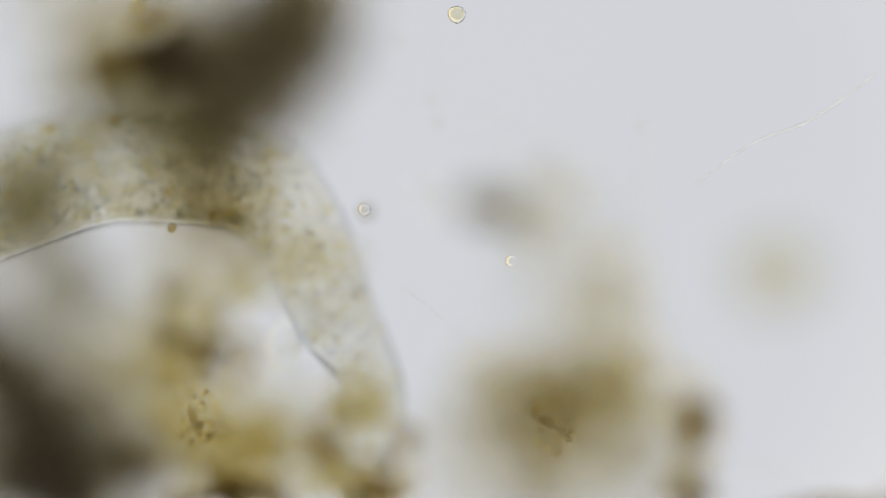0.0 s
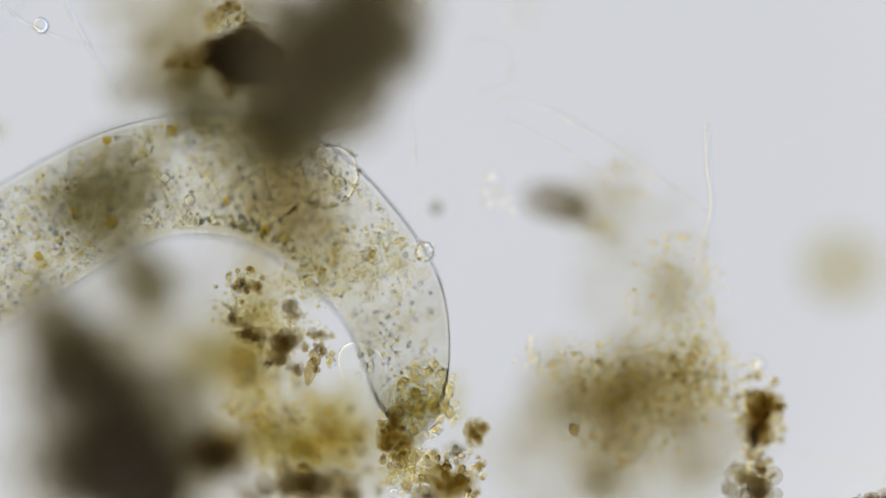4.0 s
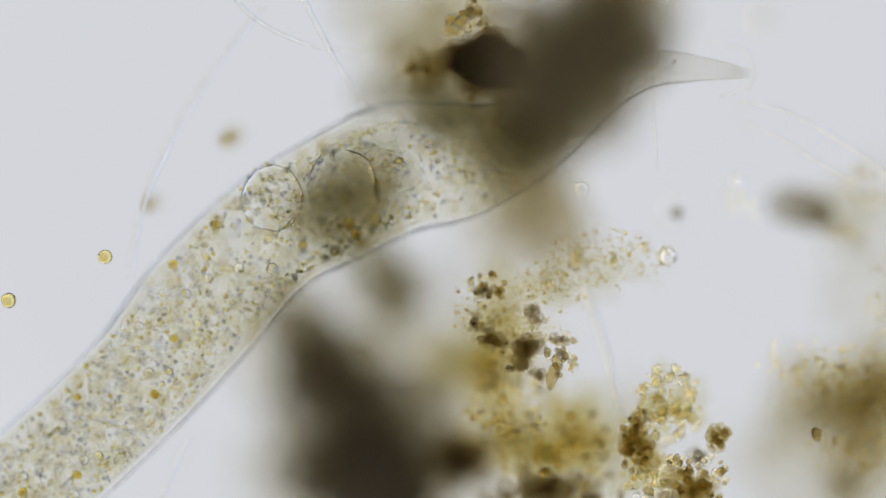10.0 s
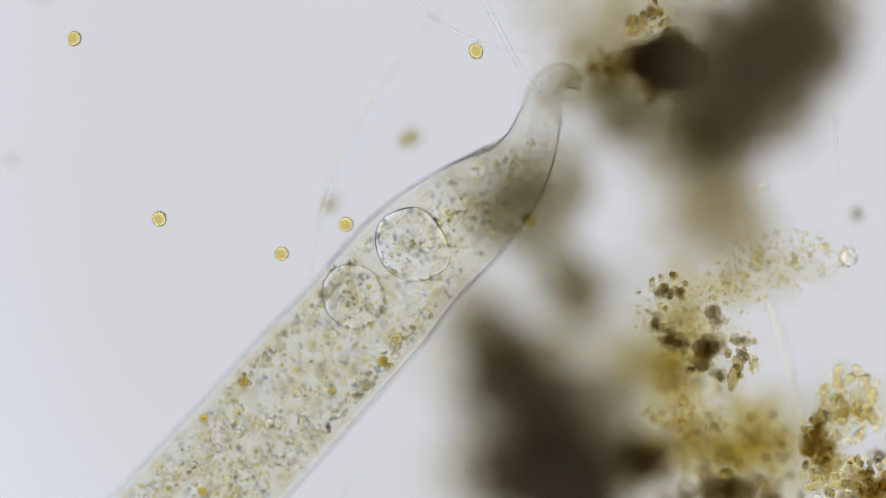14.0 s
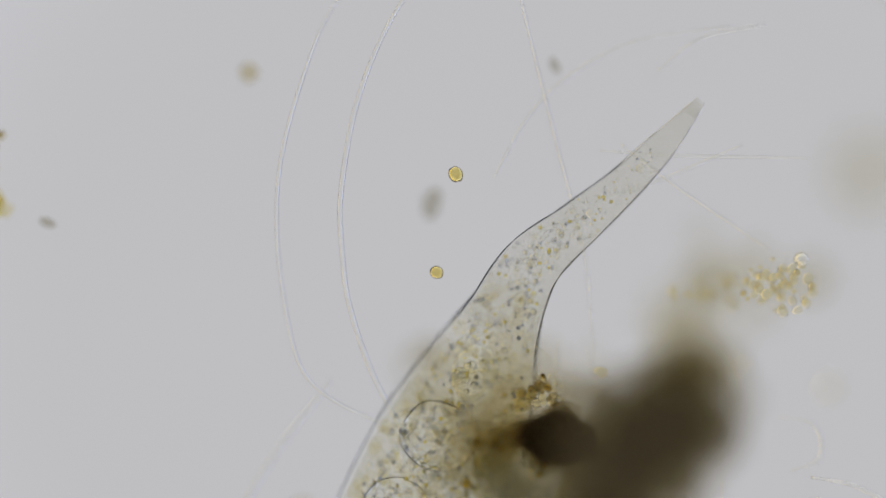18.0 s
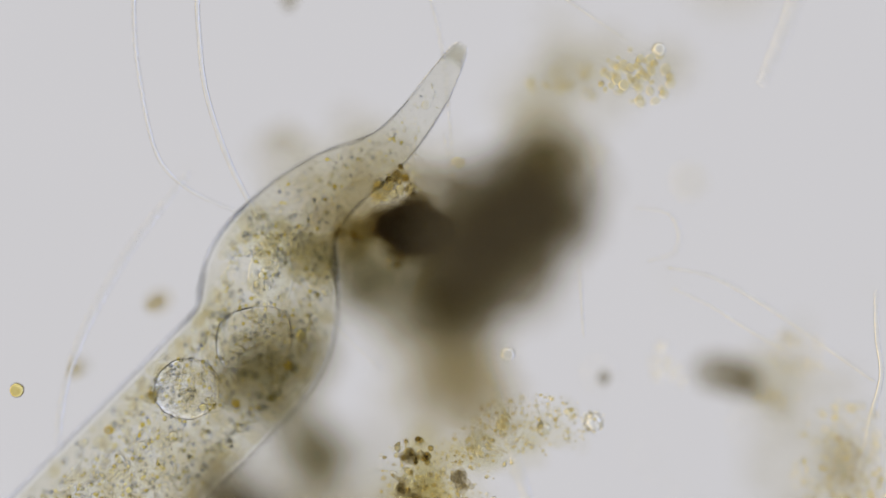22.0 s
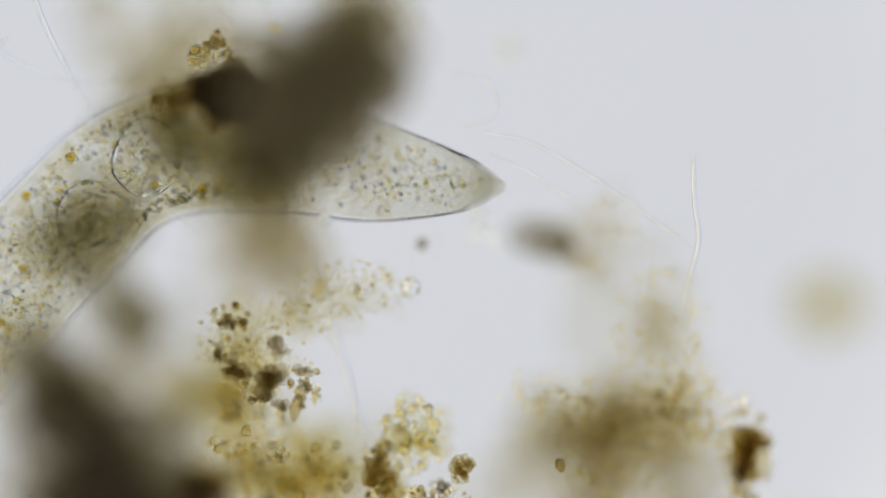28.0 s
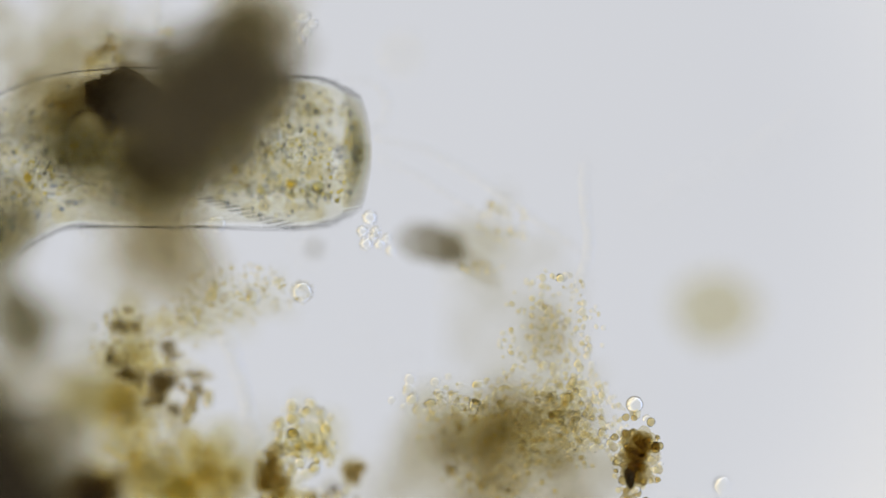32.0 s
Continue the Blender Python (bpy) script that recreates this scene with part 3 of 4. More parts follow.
def build_ciliate():
    c = thing("ciliate", (0, 0, 0), "long pale yellow translucent ciliate with a stretching snout, full of granules", "ciliate")
    rings = []
    for i in range(TRUNK + SNOUT):
        ring = part("body_ring", ring_mesh(i), c)
        r = WIDE[i] / 142
        front = TRUNK - 46 < i < TRUNK + 14  # where the vacuoles lie
        n = 19 if i < TRUNK else int(16 * r ** 1.3)
        if n > 1:
            kind = rng.choice([0, 1, 1, 1, 1, 2], n)
            size = rng.uniform(2.0, 4.1, n) * min(1, 0.5 + r)
            p = inside(i, n, layer, 0.75 if front else 0.0)
            droplets(ring, "granulation", p, size, [M_DUSK, M_DROP, M_AMBER], kind, 0.04, "clear, dusky and amber granules")
        n = int(4 * r ** 1.5)
        if n:
            droplets(ring, "sunken_granules", inside(i, n, astray), rng.uniform(3.0, 5.5, n) * min(1, 0.4 + r), [M_DUSK, M_DROP], rng.integers(0, 2, n), 0.06, "blurred dusky granules")
            droplets(ring, "cytoplasm", inside(i, n, astray, 0.5 if front else 0.0), rng.uniform(7, 15, n) * min(1, r * 1.3), [M_PLASM], None, 0.2, "pale yellow mottled cytoplasm")
        if i < TRUNK and i % 4 == 0:  # now and then a larger drop or a food grain
            k = (i // 4) % 4
            droplets(ring, "food_grain" if k == 1 else "large_drop", inside(i, 1, layer, 0.9 if front else 0.0), [rng.uniform(6, 10)], [(M_DROP, M_FOOD, M_DROP, M_AMBER)[k]], None, 0.12, "amber food grain" if k == 1 else "clear drop")
        if i - TRUNK in (46, 64, 80):
            v, f, _ = lumps([(0, 0, 0)], [0.0085], 2, 0.06)
            part("snout_bead", mesh("snout_bead", v, f, [M_CHAFF]), ring, "small bright clear bead")
        rings.append(ring)
    return c, rings


ciliate, RINGS = build_ciliate()


def vacuole(rx, ry):
    v, f, _ = lumps([(0, 0, 0)], [1.0], 4, 0.11)
    ob = part("vacuole", mesh("vacuole", v * np.array([rx, ry, 0.7 * ry]) * 0.001, f, [M_VACUOLE]), ciliate, "round clear vacuole with bumpy contents")
    n = 120
    a = rng.normal(size=(n, 3))
    a = a / np.linalg.norm(a, axis=1)[:, None] * rng.uniform(0, 0.8, n)[:, None] ** 0.6
    v, f, ms = lumps(a * np.array([rx, ry, 0.5 * ry]) * 0.001, rng.uniform(1.5, 4.2, n) * 0.001, 1, 0.2, 1, rng.choice([0, 1, 1], n))
    g = part("contents", mesh("contents", v, f, [M_DUSK, M_CHAFF], ms), ob)
    tagged(g, kind="stuff")
    n = 50  # granules crowded against its wall
    w, h = rng.uniform(0, 6.2832, n), rng.uniform(-0.35, 0.35, n)
    a = np.stack([np.cos(w), np.sin(w), h], 1) * rng.uniform(1.0, 1.1, n)[:, None]
    v, f, ms = lumps(a * np.array([rx, ry, 0.7 * ry]) * 0.001, rng.uniform(1.8, 4.5, n) * 0.001, 1, 0.2, 1, rng.choice([0, 1, 1, 2], n))
    tagged(part("rim_granules", mesh("rim_granules", v, f, [M_DUSK, M_DROP, M_AMBER], ms), ob), kind="stuff")
    return ob


def pouch():
    """The clear mouth pouch that shows at the bend of the snout."""
    v, f, _ = lumps([(0, 0, 0)], [1.0], 3, 0.06)
    ob = part("mouth_pouch", mesh("mouth_pouch", v * np.array([42, 50, 34]) * 0.001, f, [M_DROP_WALL]), ciliate, "clear oval mouth pouch with a bright rim")
    n = 9
    a = rng.normal(size=(n, 3)) * 0.35
    v, f, ms = lumps(a * np.array([36, 44, 20]) * 0.001, rng.uniform(3, 8, n) * 0.001, 1, 0.2, 1, rng.choice([0, 1, 1], n))
    tagged(part("contents", mesh("contents", v, f, [M_DROP, M_DROP], ms), ob), kind="stuff")
    return ob


POUCH = (pouch(), [(0, 510, 610), (0.5, 515, 640), (1, 533, 655), (1.5, 533, 668), (2, 535, 680), (2.5, 600, 670), (3, 648, 668), (3.5, 640, 660), (5.5, 640, 470), (6, 545, 330), (6.5, 400, 320), (7, 760, 290), (8, 800, 350), (9, 850, 320), (10, 700, 300), (11, 600, 290),
                   (12, 370, 330), (13, 780, 390), (15.5, 880, 400), (16, 960, 580), (17, 1040, 600), (18, 840, 660), (19, 650, 470), (20, 690, 570), (21, 640, 680), (22, 480, 490), (23, 440, 370), (24, 620, 320), (25, 680, 290), (26, 540, 270), (29, 400, 260), (30, 410, 265), (31, 270, 270), (32, 290, 265)])
VACUOLES = [
    (vacuole(58, 52), [(0, 300, 300), (1, 300, 300), (3, 590, 320), (6, 330, 300), (7, 560, 380), (8, 598, 460), (9, 617, 452), (10, 480, 350), (11, 375, 290), (12, 170, 400), (13, 565, 540), (15.5, 740, 516), (16, 770, 735),
                       (17, 860, 800), (18, 700, 900), (19, 545, 715), (20, 575, 790), (21, 540, 900), (21.5, 440, 655), (22, 330, 690), (23, 275, 540), (24, 445, 455), (25, 490, 430), (26, 350, 380), (29, 150, 380), (30, 130, 370), (31, 0, 310), (32, -60, 300)]),
    (vacuole(64, 58), [(0, 420, 330), (1, 420, 380), (2, 430, 400), (3, 450, 340), (6, 540, 330), (7, 690, 290), (8, 720, 400), (9, 735, 390), (10, 610, 335), (11, 525, 305), (12, 280, 350), (13, 680, 440), (15.5, 850, 440), (16, 890, 650),
                       (17, 985, 700), (18, 780, 770), (19, 615, 570), (20, 655, 665), (21, 590, 775), (21.5, 495, 525), (22, 450, 600), (23, 375, 430), (24, 555, 375), (25, 590, 325), (26, 440, 285), (29, 265, 275), (30, 310, 270), (31, 160, 260), (32, 170, 260)]),
]


# ---- debris ----
def debris():
    # the great dark clump with its sharp-edged head
    c = thing("sediment_clump", P(560, 120, 0), "large dark olive clump of sediment lying on the slide", "sediment")
    for k in range(18):  # along a slanting band
        u, v = (k % 6 + rng.uniform(0, 1)) / 6, k // 6 - 1 + rng.uniform(-0.4, 0.4)
        r = rng.uniform(62, 88)
        lump("lump", c, 500 + 193 * u + 26 * v, 180 - 150 * u + 36 * v, rng.uniform(0.70, 0.80), r, r * 0.9, M_SMOKE, 70, rng.uniform(0, 180), 0.16)
    for k in range(8):  # the thick of it, from the head to the far end
        u, v = (k % 4 + rng.uniform(0, 1)) / 4, k // 4 - 0.5 + rng.uniform(-0.3, 0.3)
        r = rng.uniform(55, 80)
        lump("lump", c, 468 + 190 * u + 20 * v, 128 - 75 * u + 60 * v, rng.uniform(0.64, 0.74), r, r * 0.85, M_SMOKE, 60, rng.uniform(0, 180), 0.16)
    for x, y, r in [(470, 205, 62), (520, 205, 68), (565, 180, 66), (500, 250, 60), (455, 245, 56), (605, 150, 62), (545, 235, 58)]:
        lump("lump", c, x, y, 0.73, r, r * 0.85, M_SMOKE, 55, rng.uniform(0, 180), 0.2)
    for x, y, r in [(655, 75, 55), (630, 70, 58), (560, 60, 60)]:
        lump("lump", c, x, y, 0.74, r, r * 0.9, M_SOOT, 60, rng.uniform(0, 180), 0.16)
    for x, y, r in [(675, -20, 60), (650, 20, 70), (665, 55, 60)]:
        lump("lump", c, x, y, 0.76, r, r * 0.9, M_SMOKE, 70, rng.uniform(0, 180), 0.16)
    lump("head", c, 430, 98, 0.50, 48, 34, M_DARK, 32, -12, 0.24, 4, "almost black crumb with sharp edges")
    for x, y, rx, ry, turn in [(398, 94, 30, 20, -30), (464, 108, 30, 24, 20), (446, 78, 36, 20, -15)]:
        lump("head", c, x, y, 0.50, rx, ry, M_DARK, 22, turn, 0.3, 3, "almost black crumb with sharp edges")
    crumb("head_grain", c, 428, 100, 0.45, 74, 54, M_UMBER, 30, -12, 70)
    for x, y, r, z in [(300, 110, 60, 0.2), (225, 160, 40, 0.24), (370, 190, 60, 0.2), (310, 160, 60, 0.18), (260, 150, 45, 0.22), (360, 165, 70, 0.2), (350, 60, 85, 0.13), (330, 200, 60, 0.15), (270, 40, 80, 0.1), (420, 20, 70, 0.12), (390, 100, 80, 0.15), (380, 205, 80, 0.14), (430, 240, 90, 0.12), (470, 300, 90, 0.12), (500, 240, 95, 0.11), (460, 330, 80, 0.12), (500, 380, 75, 0.13), (480, 420, 75, 0.1), (530, 430, 70, 0.1), (440, 370, 70, 0.1), (400, 330, 90, 0.1), (375, 410, 80, 0.1), (430, 470, 80, 0.1), (360, 290, 70, 0.1), (430, 260, 80, 0.13), (340, 185, 70, 0.16), (400, 150, 80, 0.15), (300, 20, 85, 0.14), (350, -25, 80, 0.14), (275, 90, 70, 0.16), (330, 60, 95, 0.12)]:
        lump("wisp", c, x if y < 245 else x + 50, y, 0.9 - z if y < 245 else 0.76, r * (1 if y < 245 else 0.8), r * (0.85 if y < 245 else 0.7), M_PALE if y < 75 and r >= 80 else M_TAN if y < 120 or y > 245 else M_OLIVE, 60, rng.uniform(0, 180), 0.18)
    for x, y in [(330, 60), (470, 110), (560, 110), (620, 40)]:
        foot(c, x, y, 0.66, 60)
    haze("floc", c, [(300, 50, 0.7, 130, 100, 36, 0.08), (280, -20, 0.7, 120, 80, 24, 0.08), (420, 0, 0.7, 110, 80, 20, 0.08), (330, 110, 0.38, 60, 40, 22, 0.04)], [M_PALE, M_TAN, M_PALE], (12, 34))
    grains("crumb", c, [(412, 18, 0.45, 32, 34, 40, 0.02), (325, 108, 0.43, 40, 20, 16, 0.02), (395, 160, 0.43, 30, 16, 10, 0.02)], [M_GRAIN, M_GRIT, M_CHAFF], (3.5, 8))
    for x, y, rx, ry in [(296, 108, 18, 15), (405, 5, 20, 14), (372, 30, 28, 22)]:
        crumb("crumb_grain", c, x, y, 0.41, rx, ry, M_BROWN if x == 405 else M_GRAIN, 10)
    for k, off in enumerate((4, 16, 46)):
        v, f = tube([(425 + off, 230 + 4 * k, 0.385), (450 + off, 175, 0.39), (510 + off, 105 - 3 * k, 0.39), (575 + off, 50, 0.39), (635 + off, 8, 0.385), (672 + 0.7 * off, -22, 0.37)], (8, 4, 6)[k])
        part("strand", mesh("strand", v - np.array(c.location), f, [M_STRAND]), c)

    # the black clump
    c = thing("sediment_clump", P(210, 760, 0), "big black clump of sediment lying on the slide", "sediment")
    for k in range(20):
        q = rng.normal(size=2)
        q /= max(1.0, np.linalg.norm(q) / 1.7)
        r = rng.uniform(55, 92)
        lump("lump", c, 224 + 54 * q[0] + 16 * q[1], 790 + 62 * q[1], rng.uniform(0.70, 0.80), r, r * 0.9, M_SOOT, 60, rng.uniform(0, 180), 0.2)
    for x, y, r in [(232, 775, 55), (250, 850, 60), (205, 840, 50)]:
        lump("core", c, x, y, 0.76, r, r, M_DARK, 55, rng.uniform(0, 180), 0.2)
    for x, y, r in [(120, 610, 62), (100, 570, 52), (145, 660, 72), (105, 710, 62), (98, 800, 66), (180, 650, 60), (255, 700, 60), (165, 690, 70), (130, 640, 55), (150, 600, 50)]:
        lump("lump", c, x, y, 0.80, r, r, M_SOOT, 60, rng.uniform(0, 180), 0.2)
    for x, y, r in [(120, 595, 52), (102, 560, 42), (150, 640, 64), (290, 770, 70), (115, 850, 75), (310, 860, 70), (200, 650, 70), (90, 540, 60), (215, 620, 60)]:
        lump("wisp", c, x, y, 0.79, r, r, M_OLIVE, 60, rng.uniform(0, 180), 0.2)

    for x, y, r in [(230, 680, 130), (330, 790, 120), (120, 690, 120), (290, 640, 110), (80, 830, 120), (370, 850, 110), (110, 560, 100), (60, 600, 90)]:
        lump("wisp", c, x, y, 0.82, r, r * 0.9, M_TAN, 50, rng.uniform(0, 180), 0.15)

    for x, y in [(150, 640), (210, 780), (240, 860)]:
        foot(c, x, y, 0.72, 60)

    for x, y, rx, ry, z, m, k, label in [(265, 480, 66, 115, 0.80, M_OLIVE, 6, "grey olive translucent flake held up in thin slime"), (192, 345, 110, 80, 0.77, M_OLIVE, 6, "olive brown translucent flake held up in thin slime"),
                                         (525, 350, 88, 80, 0.76, M_TAN, 4, "olive translucent flake beside the dark clump")]:
        c = thing("debris_flake", P(x, y, 0), label, "debris")
        foot(c, x, y, z, 40)
        for q in range(k):
            lump("layer", c, x + rng.uniform(-0.4, 0.4) * rx, y + rng.uniform(-0.4, 0.4) * ry, z - 0.012 * q, rx * rng.uniform(0.45, 0.95), ry * rng.uniform(0.45, 0.95), m, 60, rng.uniform(0, 90), 0.25)

    # the ring of crumbs and the yellow floc under it
    c = thing("debris_floc", P(490, 640, 0), "yellow floc of organic debris with dark brown crumbs", "debris")
    for x, y, rx, ry, m in [(428, 504, 26, 14, M_UMBER), (406, 556, 14, 22, M_UMBER), (430, 580, 16, 18, M_UMBER), (446, 596, 20, 15, M_UMBER), (510, 545, 18, 26, M_UMBER), (492, 602, 26, 26, M_UMBER), (505, 610, 28, 24, M_UMBER),
                            (553, 588, 26, 11, M_UMBER), (578, 633, 9, 22, M_GRAIN), (520, 650, 16, 12, M_UMBER), (560, 612, 12, 10, M_UMBER), (470, 640, 14, 9, M_UMBER)]:
        crumb("crumb_grain", c, x, y, 0.45, rx * 1.15, ry * 1.15, m, 12, rng.uniform(-15, 15))
    lump("crystal", c, 545, 652, 0.46, 11, 24, M_GRIT, 8, -15, 0.12, 3)
    lump("crystal", c, 552, 630, 0.46, 9, 15, M_GRIT, 8, 20, 0.12, 3)
    grains("grain", c, [(470, 550, 0.45, 85, 75, 90, 0.02), (415, 492, 0.45, 45, 24, 50, 0.02), (560, 615, 0.45, 30, 45, 40, 0.02)], [M_CHAFF, M_GRAIN, M_CHAFF, M_GRIT], (2.5, 6.5))
    haze("dust", c, [(470, 550, 0.46, 100, 85, 260, 0.03), (640, 445, 0.47, 110, 55, 260, 0.025), (560, 480, 0.46, 70, 45, 130, 0.025)], [M_CHAFF, M_SOFT, M_GRAIN], (1.4, 4.2))
    haze("mist", c, [(640, 450, 0.36, 110, 60, 26, 0.05), (560, 490, 0.34, 90, 60, 20, 0.05)], M_VEIL, (16, 34))
    haze("floc", c, [(440, 690, 0.66, 120, 110, 34, 0.09), (520, 745, 0.64, 120, 95, 32, 0.09), (420, 620, 0.68, 70, 60, 20, 0.1), (590, 800, 0.66, 100, 85, 22, 0.08), (470, 540, 0.65, 90, 70, 26, 0.08), (520, 780, 0.62, 130, 70, 26, 0.06)], [M_YELLOW, M_PALE, M_YELLOW, M_PALE, M_AMBER_FLOC], (16, 38))
    haze("mist", c, [(480, 720, 0.8, 200, 170, 18, 0.06), (620, 790, 0.8, 160, 120, 12, 0.06), (400, 600, 0.8, 110, 90, 10, 0.06)], [M_PALE, M_PALE, M_PALE, M_YELLOW], (30, 60))
    grains("lump", c, [(465, 715, 0.39, 85, 65, 70, 0.05), (560, 785, 0.40, 110, 80, 120, 0.05), (450, 640, 0.39, 60, 40, 36, 0.04)], [M_SOFT, M_SOFT, M_GRAIN, M_UMBER], (4, 11))
    for x, y, rx, ry, m, z in [(525, 852, 75, 46, M_UMBER, 0.40), (505, 860, 60, 38, M_UMBER, 0.35), (384, 797, 62, 50, M_UMBER, 0.62), (390, 800, 56, 46, M_UMBER, 0.64), (385, 800, 60, 50, M_UMBER, 0.66), (620, 868, 60, 28, M_UMBER, 0.4), (450, 875, 60, 26, M_UMBER, 0.36), (570, 850, 56, 36, M_UMBER, 0.38)]:
        crumb("lump_grain", c, x, y, z, rx, ry, m, 36, 0, 18)

    c = thing("debris_crumb", P(694, 770, 0), "red-brown granular crumb standing on the slide", "debris")
    foot(c, 694, 770, 0.44, 30)
    crumb("body_grain", c, 694, 748, 0.465, 34, 30, M_BROWN, 20, 0, 16)
    crumb("body_grain", c, 696, 788, 0.465, 38, 34, M_BROWN, 20, 0, 16)
    grains("grain", c, [(694, 768, 0.46, 38, 55, 60, 0.01)], [M_GRIT, M_GRAIN, M_CHAFF], (3, 7))
    c = thing("granule_cluster", P(750, 704, 0), "loose cluster of round yellowish granules", "debris")
    foot(c, 750, 704, 0.42, 45)
    grains("granule", c, [(750, 702, 0.47, 60, 66, 110, 0.025), (725, 835, 0.45, 55, 45, 60, 0.03)], [M_GRAIN, M_SOFT, M_GRAIN, M_CHAFF], (5, 10), 0.15)
    haze("floc", c, [(755, 710, 0.36, 65, 65, 18, 0.04), (710, 830, 0.36, 60, 50, 14, 0.04)], M_YELLOW, (14, 26))
    c = thing("debris_crumb", P(810, 800, 0), "yellow-brown crumbs heaped beside the granule cluster", "debris")
    foot(c, 805, 820, 0.4, 50)
    crumb("body_grain", c, 840, 758, 0.44, 22, 30, M_BROWN, 20, 10, 26)
    crumb("body_grain", c, 805, 797, 0.4, 24, 16, M_UMBER, 20, 10, 26)
    crumb("body_grain", c, 792, 846, 0.42, 56, 36, M_BROWN, 25, 10, 26)
    crumb("body_grain", c, 735, 872, 0.42, 46, 20, M_UMBER, 25, 10, 26)
    grains("grain", c, [(795, 835, 0.45, 60, 50, 70, 0.02)], [M_GRIT, M_GRAIN, M_CHAFF], (4, 9))

    # the tan floc
    c = thing("debris_floc", P(1110, 700, 0), "broad tan floc of fine debris lying on the slide", "debris")
    haze("floc", c, [(1110, 690, 0.74, 150, 90, 60, 0.08), (1180, 560, 0.74, 90, 110, 22, 0.08), (1170, 770, 0.76, 150, 110, 34, 0.08), (1000, 700, 0.76, 110, 90, 26, 0.08), (960, 800, 0.8, 160, 100, 24, 0.06), (1130, 840, 0.8, 150, 70, 20, 0.06)], [M_PALE, M_PALE, M_PALE, M_TAN], (22, 50))
    for x, y, rx, ry, z in [(1095, 740, 50, 66, 0.62), (1110, 690, 95, 52, 0.66), (1215, 785, 75, 68, 0.74), (1055, 690, 130, 95, 0.76), (1195, 675, 125, 110, 0.76), (1060, 850, 40, 36, 0.62)]:
        lump("lump", c, x, y, z, rx, ry, M_TAN if rx < 90 else M_PALE, 50, 0, 0.22)
    lump("lump", c, 1055, 848, 0.62, 30, 30, M_OLIVE, 20, 0, 0.3)
    grains("grain", c, [(1225, 660, 0.495, 85, 80, 100, 0.02), (1110, 655, 0.495, 150, 60, 80, 0.025), (1095, 750, 0.50, 75, 75, 50, 0.025), (1195, 520, 0.51, 80, 120, 50, 0.03)], [M_SOFT, M_SOFT, M_CHAFF, M_CHAFF, M_GRAIN], (4, 8.5))
    haze("grain_dust", c, [(1225, 670, 0.50, 100, 85, 260, 0.03), (1100, 670, 0.50, 160, 75, 320, 0.03), (1190, 530, 0.51, 95, 130, 220, 0.04), (1100, 770, 0.49, 110, 80, 160, 0.03)], [M_SOFT, M_CHAFF, M_CHAFF], (2.2, 5.5), 0.15, 2)
    for x, y in [(1095, 730), (1200, 690), (1060, 690)]:
        foot(c, x, y, 0.66, 50)
    c = thing("bead_cluster", P(985, 625, 0), "chain of clear round beads on the tan floc", "debris")
    foot(c, 985, 640, 0.46, 40)
    grains("bead", c, [(985, 622, 0.49, 85, 32, 30, 0.012)], [M_CHAFF], (5, 10), 0.08, 0.7)
    for x, y, label in [(1012, 756, "small single olive oval grain")]:
        g = thing("grain", P(x, y, 0.44), label, "grain")
        lump("body", g, x, y, 0.44, 8, 12, M_GRAIN, 8, 0, 0.1, 2)

    # heaps of grains on the glass itself
    for x, y, label in [(466, 726, "small heap of yellow grains on the glass"), (1098, 728, "loose heap of olive yellow grains on the glass")]:
        c = thing("grain_heap", P(x, y, 0), label, "debris")
        foot(c, x, y, 0.2, 34)
        grains("grain", c, [(x, y, 0.2, 40, 62, 34, 0.01)], [M_GRAIN, M_GRAIN, M_GRIT], (5, 9))

    # the pod
    c = thing("debris_pod", P(1338, 738, 0), "upright brown granular pod with a black spot", "debris")
    foot(c, 1338, 738, 0.48, 34)
    crumb("body_grain", c, 1338, 738, 0.50, 32, 62, M_BROWN, 24, 6, 34)
    crumb("body_grain", c, 1336, 728, 0.50, 24, 48, M_BROWN, 20, 0, 24)
    lump("spot", c, 1326, 770, 0.52, 9, 19, M_DARK, 8, 10, 0.1, 2, "black spot")
    lump("spot", c, 1327, 770, 0.525, 8, 17, M_DARK, 8, 10, 0.1, 2, "black spot")
    grains("grain", c, [(1338, 735, 0.51, 44, 80, 90, 0.02)], [M_GRIT, M_GRAIN, M_BROWN, M_CHAFF], (4, 9))
    c = thing("debris_crumb", P(1325, 855, 0), "brown crumb heaped below the pod", "debris")
    foot(c, 1325, 858, 0.4, 40)
    crumb("body_grain", c, 1325, 862, 0.47, 50, 38, M_UMBER, 25, 0, 26)
    grains("grain", c, [(1328, 828, 0.50, 40, 22, 40, 0.02)], [M_GRIT, M_GRAIN, M_CHAFF], (4, 9))

    # the blurred dark crumb with its pale wisp
    c = thing("debris_crumb", P(990, 355, 0), "blurred dark olive crumb with a pale wisp", "debris")
    for x, y, rx, ry in [(978, 352, 44, 32), (992, 360, 46, 30), (1004, 362, 38, 26)]:
        lump("body", c, x, y, 0.63, rx, ry, M_SMOKE, 40, -15, 0.25)
    lump("tail", c, 1050, 395, 0.58, 60, 24, M_TAN, 40, -35, 0.18)
    foot(c, 990, 356, 0.58, 30)
    haze("wisp", c, [(1100, 420, 0.74, 120, 130, 18, 0.06), (1080, 330, 0.7, 60, 60, 8, 0.06)], M_PALE, (22, 50))
    grains("grain", c, [(1100, 322, 0.55, 45, 50, 40, 0.02), (1065, 396, 0.53, 38, 14, 18, 0.01)], [M_CHAFF], (3.5, 7.5))

